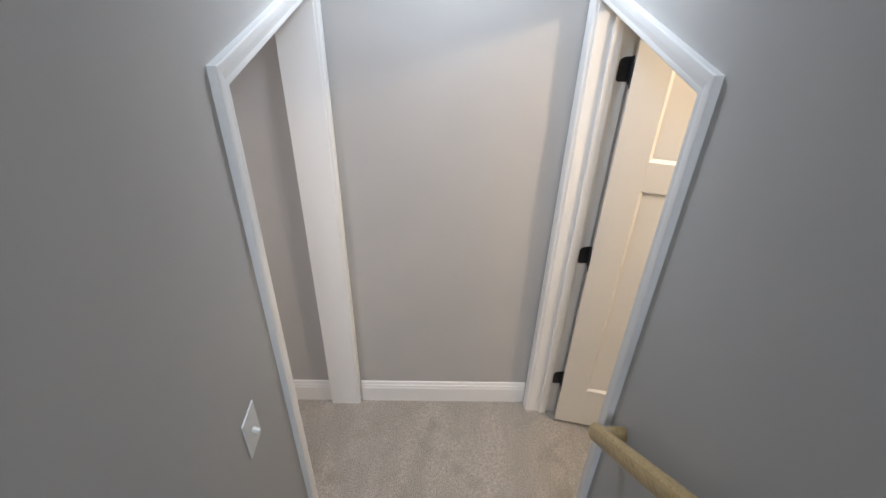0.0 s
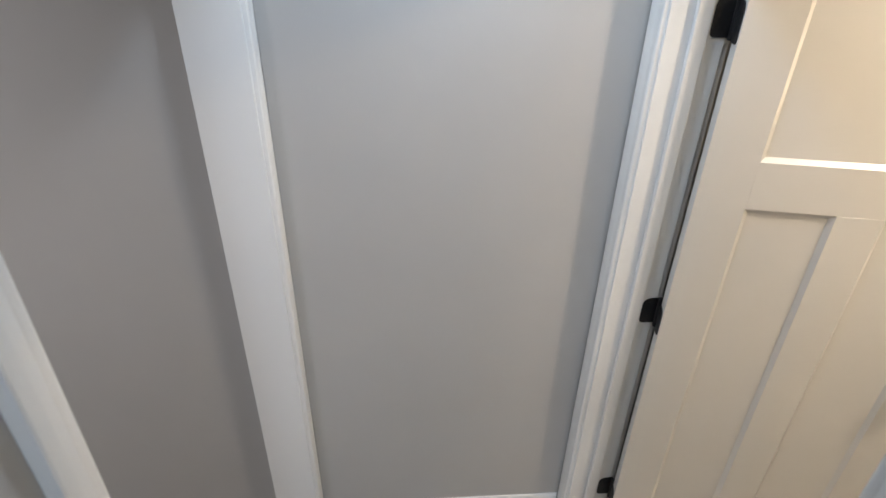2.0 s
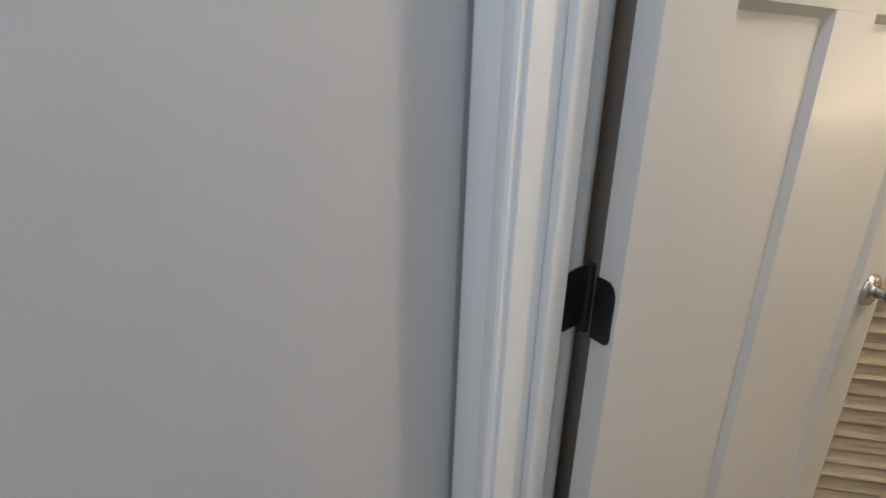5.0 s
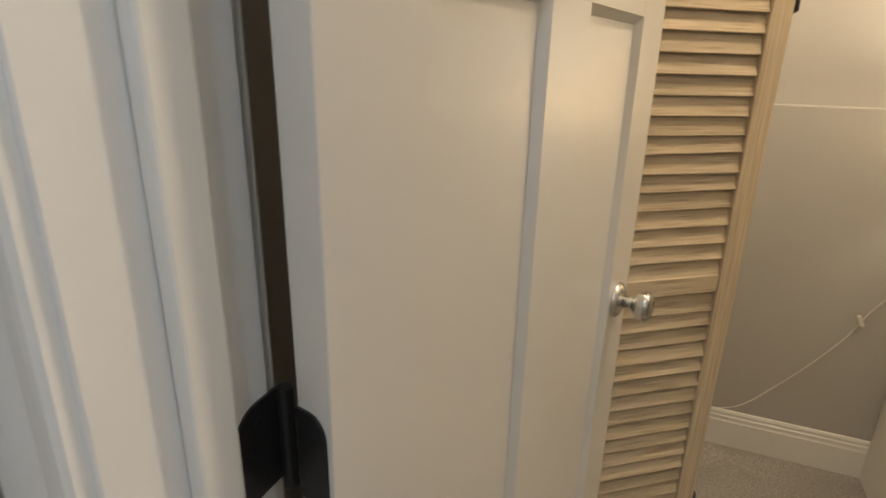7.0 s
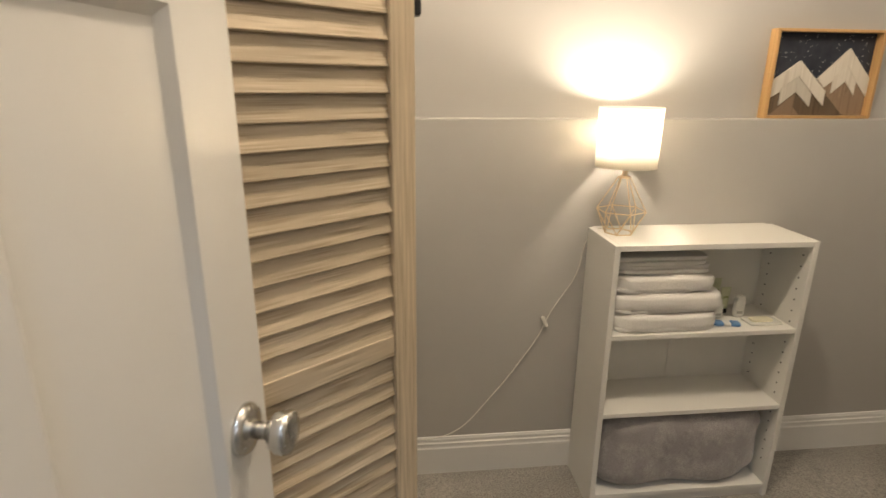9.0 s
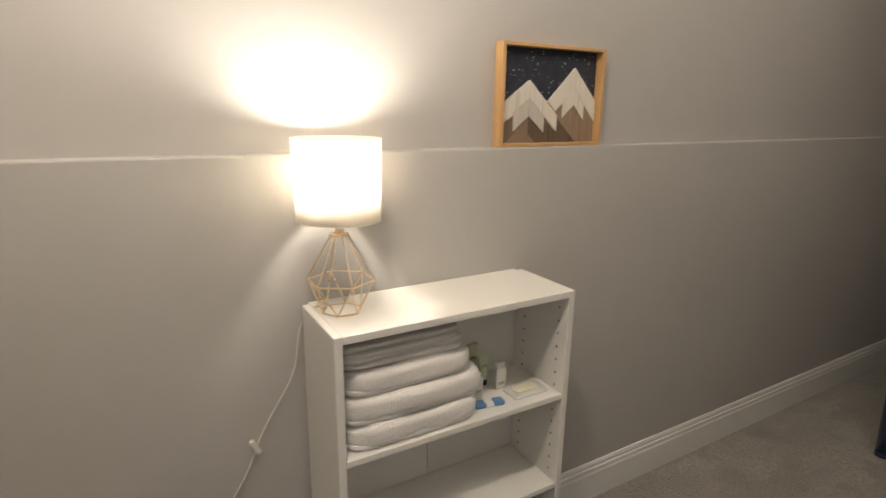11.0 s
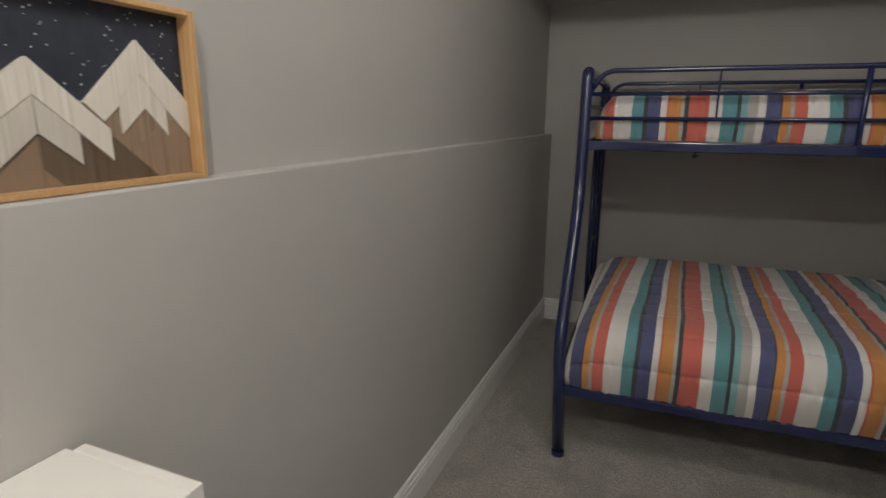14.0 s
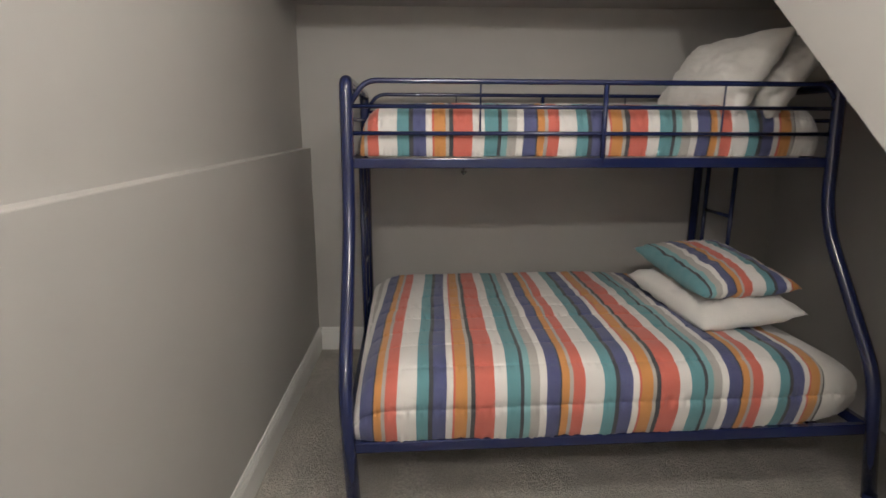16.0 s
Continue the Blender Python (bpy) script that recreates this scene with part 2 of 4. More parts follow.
def part(name, bm, mat, parent=None, label="", smooth=False):
    """Links a bmesh, built in world metres, as one mesh object, under a thing or a part."""
    data = bpy.data.meshes.new(name)
    if parent is not None:
        bmesh.ops.translate(bm, verts=bm.verts, vec=-Vector(parent["base"]))
    bmesh.ops.recalc_face_normals(bm, faces=bm.faces)
    if smooth:
        for face in bm.faces:
            face.smooth = True
    bm.to_mesh(data)
    bm.free()
    data.materials.append(mat)
    ob = new(name, data)
    if parent is not None:
        ob.parent = parent
        ob["base"] = parent["base"]
    else:
        ob["base"] = (0.0, 0.0, 0.0)
    if label:
        ob["label"] = label
    return ob


def part_at(name, mesh, mat, parent, m):
    """A part that keeps its own axes: a bmesh or a mesh already made, at the world pose m."""
    if isinstance(mesh, bmesh.types.BMesh):
        bmesh.ops.recalc_face_normals(mesh, faces=mesh.faces)
        data = bpy.data.meshes.new(name)
        mesh.to_mesh(data)
        mesh.free()
        data.materials.append(mat)
        mesh = data
    ob = new(name, mesh)
    ob.parent = parent
    ob.matrix_basis = Matrix.Translation(-Vector(parent["base"])) @ m
    ob["base"] = parent["base"]
    return ob


def thing(name, place, label, category, group="", kind=""):
    ob = new(name)
    ob.empty_display_size = 0.05
    ob.location = place
    ob["base"] = tuple(float(v) for v in place)
    return tagged(ob, label, category, group, kind)


def add_box(bm, lo, hi, bevel=0.0, seg=1, turn=None):
    lo, hi = Vector(lo), Vector(hi)
    made = bmesh.ops.create_cube(bm, size=1.0, matrix=Matrix.Translation((lo + hi) / 2) @ Matrix.Diagonal((*(hi - lo), 1)))["verts"]
    if bevel:
        edges = {e for v in made for e in v.link_edges}
        made = [v for v in bmesh.ops.bevel(bm, geom=list(edges), offset=bevel, segments=seg, affect="EDGES", profile=0.5)["verts"]]
    if turn is not None:
        made = {v for v in made}
        bmesh.ops.transform(bm, matrix=turn, verts=list(made))
    return bm


def box(lo, hi, bevel=0.0, seg=1, turn=None):
    return add_box(bmesh.new(), lo, hi, bevel, seg, turn)


def rounded(points, radius, seg=5):
    """A polyline with its inner corners rounded."""
    points = [Vector(p) for p in points]
    out = [points[0]]
    for a, b, c in zip(points, points[1:], points[2:]):
        u, w = (a - b), (c - b)
        r = min(radius, u.length * 0.49, w.length * 0.49)
        p, q = b + u.normalized() * r, b + w.normalized() * r
        for k in range(seg + 1):
            s = k / seg
            out.append(p * (1 - s) ** 2 + b * 2 * s * (1 - s) + q * s * s)
    return out + [points[-1]]


def add_tube(bm, points, radius, sides=12, capped=True):
    points = [Vector(p) for p in points]
    rings, side = [], None
    for k, p in enumerate(points):
        way = (points[min(k + 1, len(points) - 1)] - points[max(k - 1, 0)]).normalized()
        if side is None:
            side = way.orthogonal().normalized()
        side = (side - way * side.dot(way)).normalized()
        up = way.cross(side)
        rings.append([bm.verts.new(p + radius * (math.cos(a) * side + math.sin(a) * up)) for a in (2 * math.pi * n / sides for n in range(sides))])
    for a, b in zip(rings, rings[1:]):
        for n in range(sides):
            bm.faces.new((a[n], a[(n + 1) % sides], b[(n + 1) % sides], b[n]))
    if capped:
        bm.faces.new(rings[0][::-1])
        bm.faces.new(rings[-1])
    return bm


def tube(points, radius, sides=12):
    return add_tube(bmesh.new(), points, radius, sides)


def lathe(profile, place, axis=(0, 0, 1), sides=28):
    """A turned body: (radius, along) pairs about an axis."""
    bm, turn = bmesh.new(), Vector(axis).to_track_quat("Z", "Y").to_matrix()
    rings = []
    for r, h in profile:
        rings.append([bm.verts.new(Vector(place) + turn @ Vector((r * math.cos(a), r * math.sin(a), h))) for a in (2 * math.pi * n / sides for n in range(sides))])
    for a, b in zip(rings, rings[1:]):
        for n in range(sides):
            bm.faces.new((a[n], a[(n + 1) % sides], b[(n + 1) % sides], b[n]))
    bm.faces.new(rings[0][::-1])
    bm.faces.new(rings[-1])
    return bm


def strip(profile, a, b, out):
    """A moulding from a to b: profile pairs (off the wall, across), with out the way off the wall, across is along x out."""
    bm = bmesh.new()
    a, b, out = Vector(a), Vector(b), Vector(out)
    across = (b - a).normalized().cross(out)
    ends = [[bm.verts.new(p + out * d + across * c) for d, c in profile] for p in (a, b)]
    n = len(profile)
    for k in range(n):
        bm.faces.new((ends[0][k], ends[0][(k + 1) % n], ends[1][(k + 1) % n], ends[1][k]))
    bm.faces.new(ends[0][::-1])
    bm.faces.new(ends[1])
    return bm


def prism(outline, axis, lo, hi):
    """A flat outline, given in the two other axes in order, extruded along one axis."""
    bm, n = bmesh.new(), "xyz".index(axis)

    def spot(p, v):
        q = list(p)
        q.insert(n, v)
        return bm.verts.new(q)

    ends = [[spot(p, v) for p in outline] for v in (lo, hi)]
    k = len(outline)
    for i in range(k):
        bm.faces.new((ends[0][i], ends[0][(i + 1) % k], ends[1][(i + 1) % k], ends[1][i]))
    bm.faces.new(ends[0][::-1])
    bm.faces.new(ends[1])
    return bm


def cushion(size, place, turn, puff=2.6, wrinkle=0.006, seed=0, res=48):
    """A stuffed pillow: thick in the middle, thin at its edges, with pointed corners."""
    bm = bmesh.new()
    w, d, h = size
    grid = {}
    for side in (1, -1):
        for i in range(res + 1):
            for j in range(res + 1):
                u, v = i / res * 2 - 1, j / res * 2 - 1
                edge = (1 - abs(u) ** puff) * (1 - abs(v) ** puff)
                z = side * h / 2 * max(edge, 0) ** 0.45
                x, y = u * w / 2 * (1 - 0.06 * (1 - v * v)), v * d / 2 * (1 - 0.06 * (1 - u * u))
                if edge > 0:
                    q = Vector((u * 3 + seed, v * 3, side))
                    z += side * wrinkle * noise.noise(q * 1.7) + side * wrinkle * 0.8 * noise.noise(Vector((u * 9 + seed, v * 2.5, 3))) + side * wrinkle * 0.55 * noise.noise(Vector((u * 6 + v * 9, (u - v) * 2 + seed, 9)))
                key = (i, j, side if 0 < i < res and 0 < j < res else 0)
                if key not in grid:
                    grid[key] = bm.verts.new((x, y, z))
    for side in (1, -1):
        for i in range(res):
            for j in range(res):
                ks = [(i, j), (i + 1, j), (i + 1, j + 1), (i, j + 1)]
                vs = [grid[(a, b, side if 0 < a < res and 0 < b < res else 0)] for a, b in ks]
                bm.faces.new(vs if side > 0 else vs[::-1])
    bmesh.ops.transform(bm, matrix=Matrix.Translation(place) @ turn, verts=bm.verts)
    return bm

# ---- the setting ----
XL, XR = -0.440, 0.483          # faces of the stairwell's side walls
XLO, XRO = -0.581, 0.625        # their far faces
EAST_LOW, EAST_UP, LEDGE = 2.385, 2.432, 1.267
SOUTH = -4.967
TOP, ROOM_TOP, LANDING_TOP = 4.7, 2.475, 2.62
NEAR, FAR_L, FAR_R, HEAD = -0.913, -0.038, -0.071, 2.090   # clear edges of the two openings


def structure(name, bm, mat, label, category):
    ob = part(name, bm, mat)
    return tagged(ob, label, category, kind="structure")


structure("floor", box((-3.2, -5.15, -0.12), (2.55, 0.13, 0)), CARPET, "grey-beige cut-pile carpet, trodden in patches", "floor")
structure("wall_north", box((-3.2, 0, 0), (2.55, 0.13, TOP)), WALL, "plain grey painted wall at the foot of the stairs", "wall")

bm = box((XLO, -5.15, 0), (XL, NEAR - 0.019, TOP))
add_box(bm, (XLO, NEAR - 0.019, HEAD + 0.019), (XL, 0, TOP))
add_box(bm, (XLO, FAR_L + 0.019, 0), (XL, 0, HEAD + 0.019))
structure("wall_stair_left", bm, WALL, "grey painted stair wall with a cased opening", "wall")

SLOPE = 0.84


def soffit_z(y):
    return SLOPE * (-1.338 - y)


bm = prism([(NEAR - 0.019, 0), (-1.338, 0), (-5.15, soffit_z(-5.15)), (-5.15, TOP), (NEAR - 0.019, TOP)], "x", XR, XRO)
add_box(bm, (XR, NEAR - 0.019, HEAD + 0.019), (XRO, 0, TOP))
add_box(bm, (XR, FAR_R + 0.019, 0), (XRO, 0, HEAD + 0.019))
structure("wall_stair_right", bm, WALL, "grey painted stair wall, cut slanting over the bed", "wall")

structure("wall_east", box((EAST_LOW, -5.0, 0), (2.55, 0, LEDGE), 0.004, 2), WALL, "grey lower wall stepping out to a narrow ledge", "wall")
structure("wall_east_upper", box((EAST_UP, -5.0, LEDGE - 0.01), (2.55, 0, ROOM_TOP + 0.1)), WALL, "grey upper wall set back above the ledge", "wall")
structure("wall_south", box((-0.6, -5.15, 0), (2.55, SOUTH, TOP)), WALL, "grey painted wall behind the bunk bed", "wall")
structure("ceiling_bedroom", box((XRO - 0.02, -5.0, ROOM_TOP), (2.55, 0, ROOM_TOP + 0.1)), CEILING, "white painted bedroom ceiling", "ceiling")
structure("bulkhead", box((XL, SOUTH, 2.05), (EAST_UP, -3.98, ROOM_TOP)), WALL, "low grey boxed-in soffit along the wall", "soffit")
structure("ceiling_landing", box((XL, -1.0, LANDING_TOP), (XR, 0, LANDING_TOP + 0.25)), CEILING, "white painted ceiling over the landing", "ceiling")
structure("ceiling_stairwell", box((-0.6, -5.15, TOP), (0.66, 0.13, TOP + 0.1)), CEILING, "white painted ceiling over the stairs", "ceiling")
structure("ceiling_side_room", box((-3.2, -5.15, LANDING_TOP), (XLO, 0, LANDING_TOP + 0.1)), CEILING, "white painted ceiling of the side room", "ceiling")
structure("wall_side_west", box((-3.2, -3.2, 0), (-3.08, 0, LANDING_TOP)), WALL, "plain grey wall of the side room", "wall")
structure("wall_side_south", box((-3.2, -3.2, 0), (XLO, -3.08, LANDING_TOP)), WALL, "plain grey wall of the side room", "wall")

# stairs, carpeted, closed underneath
RISE, RUN, FOOT = 0.19, 0.226, -1.05
outline = [(FOOT, 0)]
for k in range(17):
    outline += [(FOOT - RUN * k, RISE * (k + 1)), (FOOT - RUN * (k + 1), RISE * (k + 1))]
outline += [(outline[-1][0], soffit_z(outline[-1][0])), (-1.338, 0)]
structure("stairs", prism(outline, "x", XL, XR), CARPET, "carpeted flight of stairs with a closed underside", "stairs")

BASE = [(0, 0), (0.014, 0), (0.014, 0.104), (0.0115, 0.110), (0.0115, 0.124), (0.008, 0.128), (0.008, 0.139), (0.004, 0.148), (0, 0.148)]


def baseboard(a, b, out, label="white painted baseboard with a stepped top"):
    a, b = Vector((*a, 0)), Vector((*b, 0))
    if (b - a).cross(Vector((*out, 0))).z < 0:
        a, b = b, a
    structure("baseboard", strip(BASE, a, b, (*out, 0)), TRIM, label, "baseboard")


baseboard((-3.08, 0), (-0.576, 0), (0, -1))
baseboard((XL + 0.02, 0), (XR - 0.02, 0), (0, -1))
baseboard((XRO + 0.02, 0), (EAST_LOW, 0), (0, -1))
baseboard((EAST_LOW, -0.016), (EAST_LOW, SOUTH), (-1, 0))
baseboard((EAST_LOW - 0.016, SOUTH), (XL, SOUTH), (0, 1))
baseboard((XRO, NEAR - 0.08), (XRO, -1.3), (1, 0))


# ---- cased openings ----
CASE = [(0, 0), (0.010, 0), (0.0135, 0.0035), (0.0142, 0.008), (0.0142, 0.014), (0.0138, 0.018), (0.0152, 0.025), (0.0172, 0.036), (0.018, 0.047), (0.018, 0.054), (0.0165, 0.057), (0, 0.057)]


def cased_opening(name, face, out, inner, far, near, head, label):
    """A lined opening in a wall: jamb boards and casing on one face. far, near: the clear edges along y."""
    sign = out
    t = thing(name, (face, (far + near) / 2, 0), label, "door frame", kind="structure")
    lo, hi = sorted((face, inner))
    part("jamb", box((lo, far, 0), (hi, far + 0.019, head), 0.0015), TRIM, t)
    part("jamb", box((lo, near - 0.019, 0), (hi, near, head), 0.0015), TRIM, t)
    part("jamb_head", box((lo, near - 0.019, head), (hi, far + 0.019, head + 0.019), 0.0015), TRIM, t)
    outv = Vector((sign, 0, 0))

    def leg(y0, way, y_max=None):
        prof = [(d, c) for d, c in CASE]
        if y_max is not None:
            prof = [(d, min(c, y_max)) for d, c in prof]
        b = bmesh.new()
        top = head + 0.005
        ends = []
        for z_in in (0, 1):
            ends.append([b.verts.new((face + sign * d, y0 + way * c, 0 if not z_in else top + c)) for d, c in prof])
        n = len(prof)
        for k in range(n):
            b.faces.new((ends[0][k], ends[0][(k + 1) % n], ends[1][(k + 1) % n], ends[1][k]))
        b.faces.new(ends[0][::-1])
        b.faces.new(ends[1])
        return b

    part("casing", leg(near - 0.005, -1), TRIM, t)
    far_room = -(far + 0.005) - 0.004
    part("casing", leg(far + 0.005, 1, far_room), TRIM, t)
    b = bmesh.new()
    ends = []
    for far_end in (0, 1):
        ends.append([b.verts.new((face + sign * d, (near - 0.005 - c) if not far_end else (far + 0.005 + min(c, far_room)), head + 0.005 + c)) for d, c in CASE])
    n = len(CASE)
    for k in range(n):
        b.faces.new((ends[0][k], ends[0][(k + 1) % n], ends[1][(k + 1) % n], ends[1][k]))
    b.faces.new(ends[0][::-1])
    b.faces.new(ends[1])
    part("head_casing", b, TRIM, t)
    return t


cased_opening("opening_1", XL, 1, XLO, FAR_L, NEAR, HEAD, "white cased opening without a door beside the stairs")
frame_1 = cased_opening("door_frame_1", XR, -1, XRO, FAR_R, NEAR, HEAD, "white door frame with a stop beside the stairs")
for lo, hi in (((0.5395, FAR_R - 0.0145, 0), (0.5765, FAR_R, HEAD)), ((0.5395, NEAR, 0), (0.5765, NEAR + 0.0145, HEAD)), ((0.5395, NEAR + 0.0145, HEAD - 0.0145), (0.5765, FAR_R - 0.0145, HEAD))):
    part("door_stop", box(lo, hi, 0.003, 2), TRIM, frame_1)
for y0, y1 in ((FAR_R + 0.005, -0.006), (NEAR - 0.062, NEAR - 0.005)):
    part("room_casing", box((XRO, y0, 0), (XRO + 0.016, y1, HEAD + 0.07), 0.004, 2), TRIM, frame_1)

# ---- the white door, standing three quarters open ----
HINGE = Vector((0.620, -0.097, 0))
LEAF_W, LEAF_T = 0.7635, 0.038
swing = Matrix.Translation(HINGE) @ Matrix.Rotation(radians(-12.74), 4, "Z")


def placed(bm, m):
    bmesh.ops.transform(bm, matrix=m, verts=bm.verts)
    return bm


door = thing("door_1", HINGE, "white painted three-panel wooden door, standing open", "door", kind="structure")
Z0, Z1 = 0.018, 2.078
# leaf in its own axes: x along, y from 0 (pin side) to -LEAF_T (stair side)
bm = box((0.06, -LEAF_T + 0.0105, Z0 + 0.06), (LEAF_W - 0.06, -0.0105, Z1 - 0.06))


def rail(x0, x1, z0, z1):
    add_box(bm, (x0, -LEAF_T, z0), (x1, 0, z1), 0.0008, 1)


P1, M0, M1, S0 = 0.1285, 0.3376, 0.4453, 0.6567      # panel edges along the leaf
ZB, ZR, ZU, ZT = 0.283, 1.437, 1.560, 1.960             # and up it
rail(0.006, P1, Z0, Z1)
rail(S0, LEAF_W, Z0, Z1)
rail(P1 - 0.0005, S0 + 0.0005, Z0, ZB)
rail(P1 - 0.0005, S0 + 0.0005, ZR, ZU)
rail(P1 - 0.0005, S0 + 0.0005, ZT, Z1)
rail(M0, M1, ZB - 0.0005, ZR + 0.0005)
part("leaf", placed(bm, swing), DOOR, door)
# a chamfer round each panel
for x0, x1, z0, z1 in ((P1, M0, ZB, ZR), (M1, S0, ZB, ZR), (P1, S0, ZU, ZT)):
    b = bmesh.new()
    inset, deep = 0.011, 0.0103
    outer = [b.verts.new((x, -LEAF_T + 0.0006, z)) for x, z in ((x0, z0), (x1, z0), (x1, z1), (x0, z1))]
    inner = [b.verts.new((x, -LEAF_T + deep, z)) for x, z in ((x0 + inset, z0 + inset), (x1 - inset, z0 + inset), (x1 - inset, z1 - inset), (x0 + inset, z1 - inset))]
    for k in range(4):
        b.faces.new((outer[k], outer[(k + 1) % 4], inner[(k + 1) % 4], inner[k]))
    part("panel_moulding", placed(b, swing), DOOR, door)


def hinge(z_low):
    """A black butt hinge: rounded leaf on the jamb, rounded leaf on the door edge, knuckle and pin."""
    h, w = 0.087, 0.040
    leaf = [(0, 0), (w - 0.008, 0.0), (w - 0.002, 0.003), (w, 0.009), (w, h - 0.022)] + [(w - 0.022 + 0.022 * math.cos(a), h - 0.022 + 0.022 * math.sin(a)) for a in (0.3, 0.6, 0.9, 1.2, 1.57)] + [(0, h)]
    root = part("hinge", tube([HINGE + Vector((0.009, 0.013, z_low - 0.004)), HINGE + Vector((0.009, 0.013, z_low + h + 0.006))], 0.0065, 10), BLACK, door, "black iron butt hinge")
    on_jamb = prism([(0.633 - 1.2 * x, z_low + z) for x, z in leaf], "y", FAR_R - 0.0025, FAR_R + 0.0005)
    part("leaf_plate", on_jamb, BLACK, root)
    on_door = prism([(-x * 0.8, z_low - 0.006 + z) for x, z in leaf], "x", 0.0035, 0.0063)
    part("leaf_plate", placed(on_door, swing), BLACK, root)
    for dx, dz in ((0.018, 0.02), (0.026, 0.045), (0.018, 0.07)):
        part("screw", lathe([(0.003, 0), (0.0035, 0.001), (0.001, 0.0015)], (0.624 - dx, FAR_R - 0.0025, z_low + dz), (0, -1, 0), 8), BLACK, root)


for z_low in (1.822, 1.024, 0.233):
    hinge(z_low)


def knob(side):
    """Turned nickel door knob with its rose, on one face of the leaf."""
    face = -LEAF_T if side < 0 else 0.0
    at = swing @ Vector((0.704, face, 0.964))
    way = (swing.to_3x3() @ Vector((0, side, 0))).normalized()
    rose = part("rose", lathe([(0.033, 0), (0.033, 0.003), (0.029, 0.009), (0.018, 0.013), (0.012, 0.014)], at, way, 32), NICKEL, door, "satin nickel rose", True)
    part("knob", lathe([(0.011, 0.012), (0.011, 0.028), (0.014, 0.033), (0.022, 0.038), (0.0265, 0.046), (0.0275, 0.055), (0.025, 0.061), (0.018, 0.0635), (0.006, 0.0645)], at, way, 32), NICKEL, rose, "satin nickel knob", True)


knob(-1)
knob(1)
part("latch_plate", placed(box((LEAF_W - 0.0005, -0.029, 0.925), (LEAF_W + 0.0012, -0.006, 0.985)), swing), NICKEL, door)

# ---- folding louvre door of pale pine ----
KNEE = Vector((1.631, -0.503, 0))
STILE, THICK = 0.050, 0.028


def louvre_panel(parent, m, width):
    """One panel of slats between stiles and rails; its face looks along -y before m, its knee edge is at x = width."""
    for x0, x1 in ((0, STILE), (width - STILE, width)):
        part_at("stile", box((x0, -THICK, 0.012), (x1, 0, 1.985), 0.003, 2), PINE_UP, parent, m)
    for z0, z1 in ((0.012, 0.13), (0.905, 0.946), (1.90, 1.985)):
        part_at("rail", box((STILE, -THICK + 0.002, z0), (width - STILE, -0.002, z1), 0.0025, 2), PINE, parent, m)
    kinds = []
    for bow in (0.0, 0.0012, -0.0010):
        b = box((STILE - 0.003, -0.0250, -0.0034), (width - STILE + 0.003, 0.0250, 0.0034), 0.002, 2)
        for v in b.verts:
            v.co.z += bow * math.cos((v.co.x / width - 0.5) * math.pi)
        bmesh.ops.recalc_face_normals(b, faces=b.faces)
        data = bpy.data.meshes.new("slat")
        b.to_mesh(data)
        b.free()
        data.materials.append(PINE)
        kinds.append(data)
    lows = [0.135 + 0.0385 * k for k in range(20)] + [0.949 + 0.0376 * k for k in range(25)]
    for low in lows:
        tilt = 73 + random.uniform(-2.5, 2.5)
        turn = Matrix.Translation((0, -THICK / 2, low + 0.0175)) @ Matrix.Rotation(radians(random.uniform(-0.35, 0.35)), 4, "Y") @ Matrix.Rotation(radians(tilt), 4, "X")
        part_at("slat", random.choice(kinds), PINE, parent, m @ turn)


louvre = thing("louvre_door", KNEE, "unfinished pale pine louvred folding door, folded open", "closet door")
# the panel in view runs from its hidden edge to the knee; the second folds back behind it
mA = Matrix.Translation(KNEE) @ Matrix.Rotation(math.atan2(-0.206, 0.157), 4, "Z") @ Matrix.Translation((-0.44, 0.0, 0))
louvre_panel(louvre, mA, 0.44)
mB = Matrix.Translation((1.655, -0.512, 0)) @ Matrix.Rotation(radians(78), 4, "Z")
louvre_panel(louvre, mB, 0.44)
for z in (0.25, 1.474):
    part("hinge_plate", box((1.636, -0.531, z), (1.668, -0.520, z + 0.062), 0.002, 1), BLACK, louvre, "small black hinge")

# ---- handrail and switch on the stair walls ----
handrail = thing("handrail", (0.41, -1.05, 0), "round-edged oak handrail fixed along the stair wall", "handrail")
rail_way = Vector((0, -1, 0.9)).normalized()
start = Vector((0.412, -1.046, 1.199))
end = start + rail_way * 3.2
prof = [(0.021 * math.cos(a) * (1.0 if abs(math.cos(a)) < 0.8 else 0.95), 0.026 * math.sin(a)) for a in (2 * math.pi * k / 16 for k in range(16))]
up = Vector((1, 0, 0)).cross(rail_way)
b = bmesh.new()
ends = [[b.verts.new(p + Vector((1, 0, 0)) * u + up * v) for u, v in prof] for p in (start, end)]
for k in range(16):
    b.faces.new((ends[0][k], ends[0][(k + 1) % 16], ends[1][(k + 1) % 16], ends[1][k]))
b.faces.new(ends[0][::-1])
b.faces.new(ends[1])
part("rail", b, OAK, handrail)
part("wall_return", tube([start + rail_way * 0.024 + Vector((-0.002, 0, 0)), Vector((XR - 0.0005, start.y - 0.018, start.z + 0.016))], 0.021, 18), OAK, handrail, smooth=True)
for s in (0.95, 1.9, 2.85):
    p = start + rail_way * s
    part("bracket", tube(rounded([p - up * 0.024, p - up * 0.06, Vector((XR, p.y, p.z - 0.085))], 0.02), 0.006, 8), NICKEL, handrail)

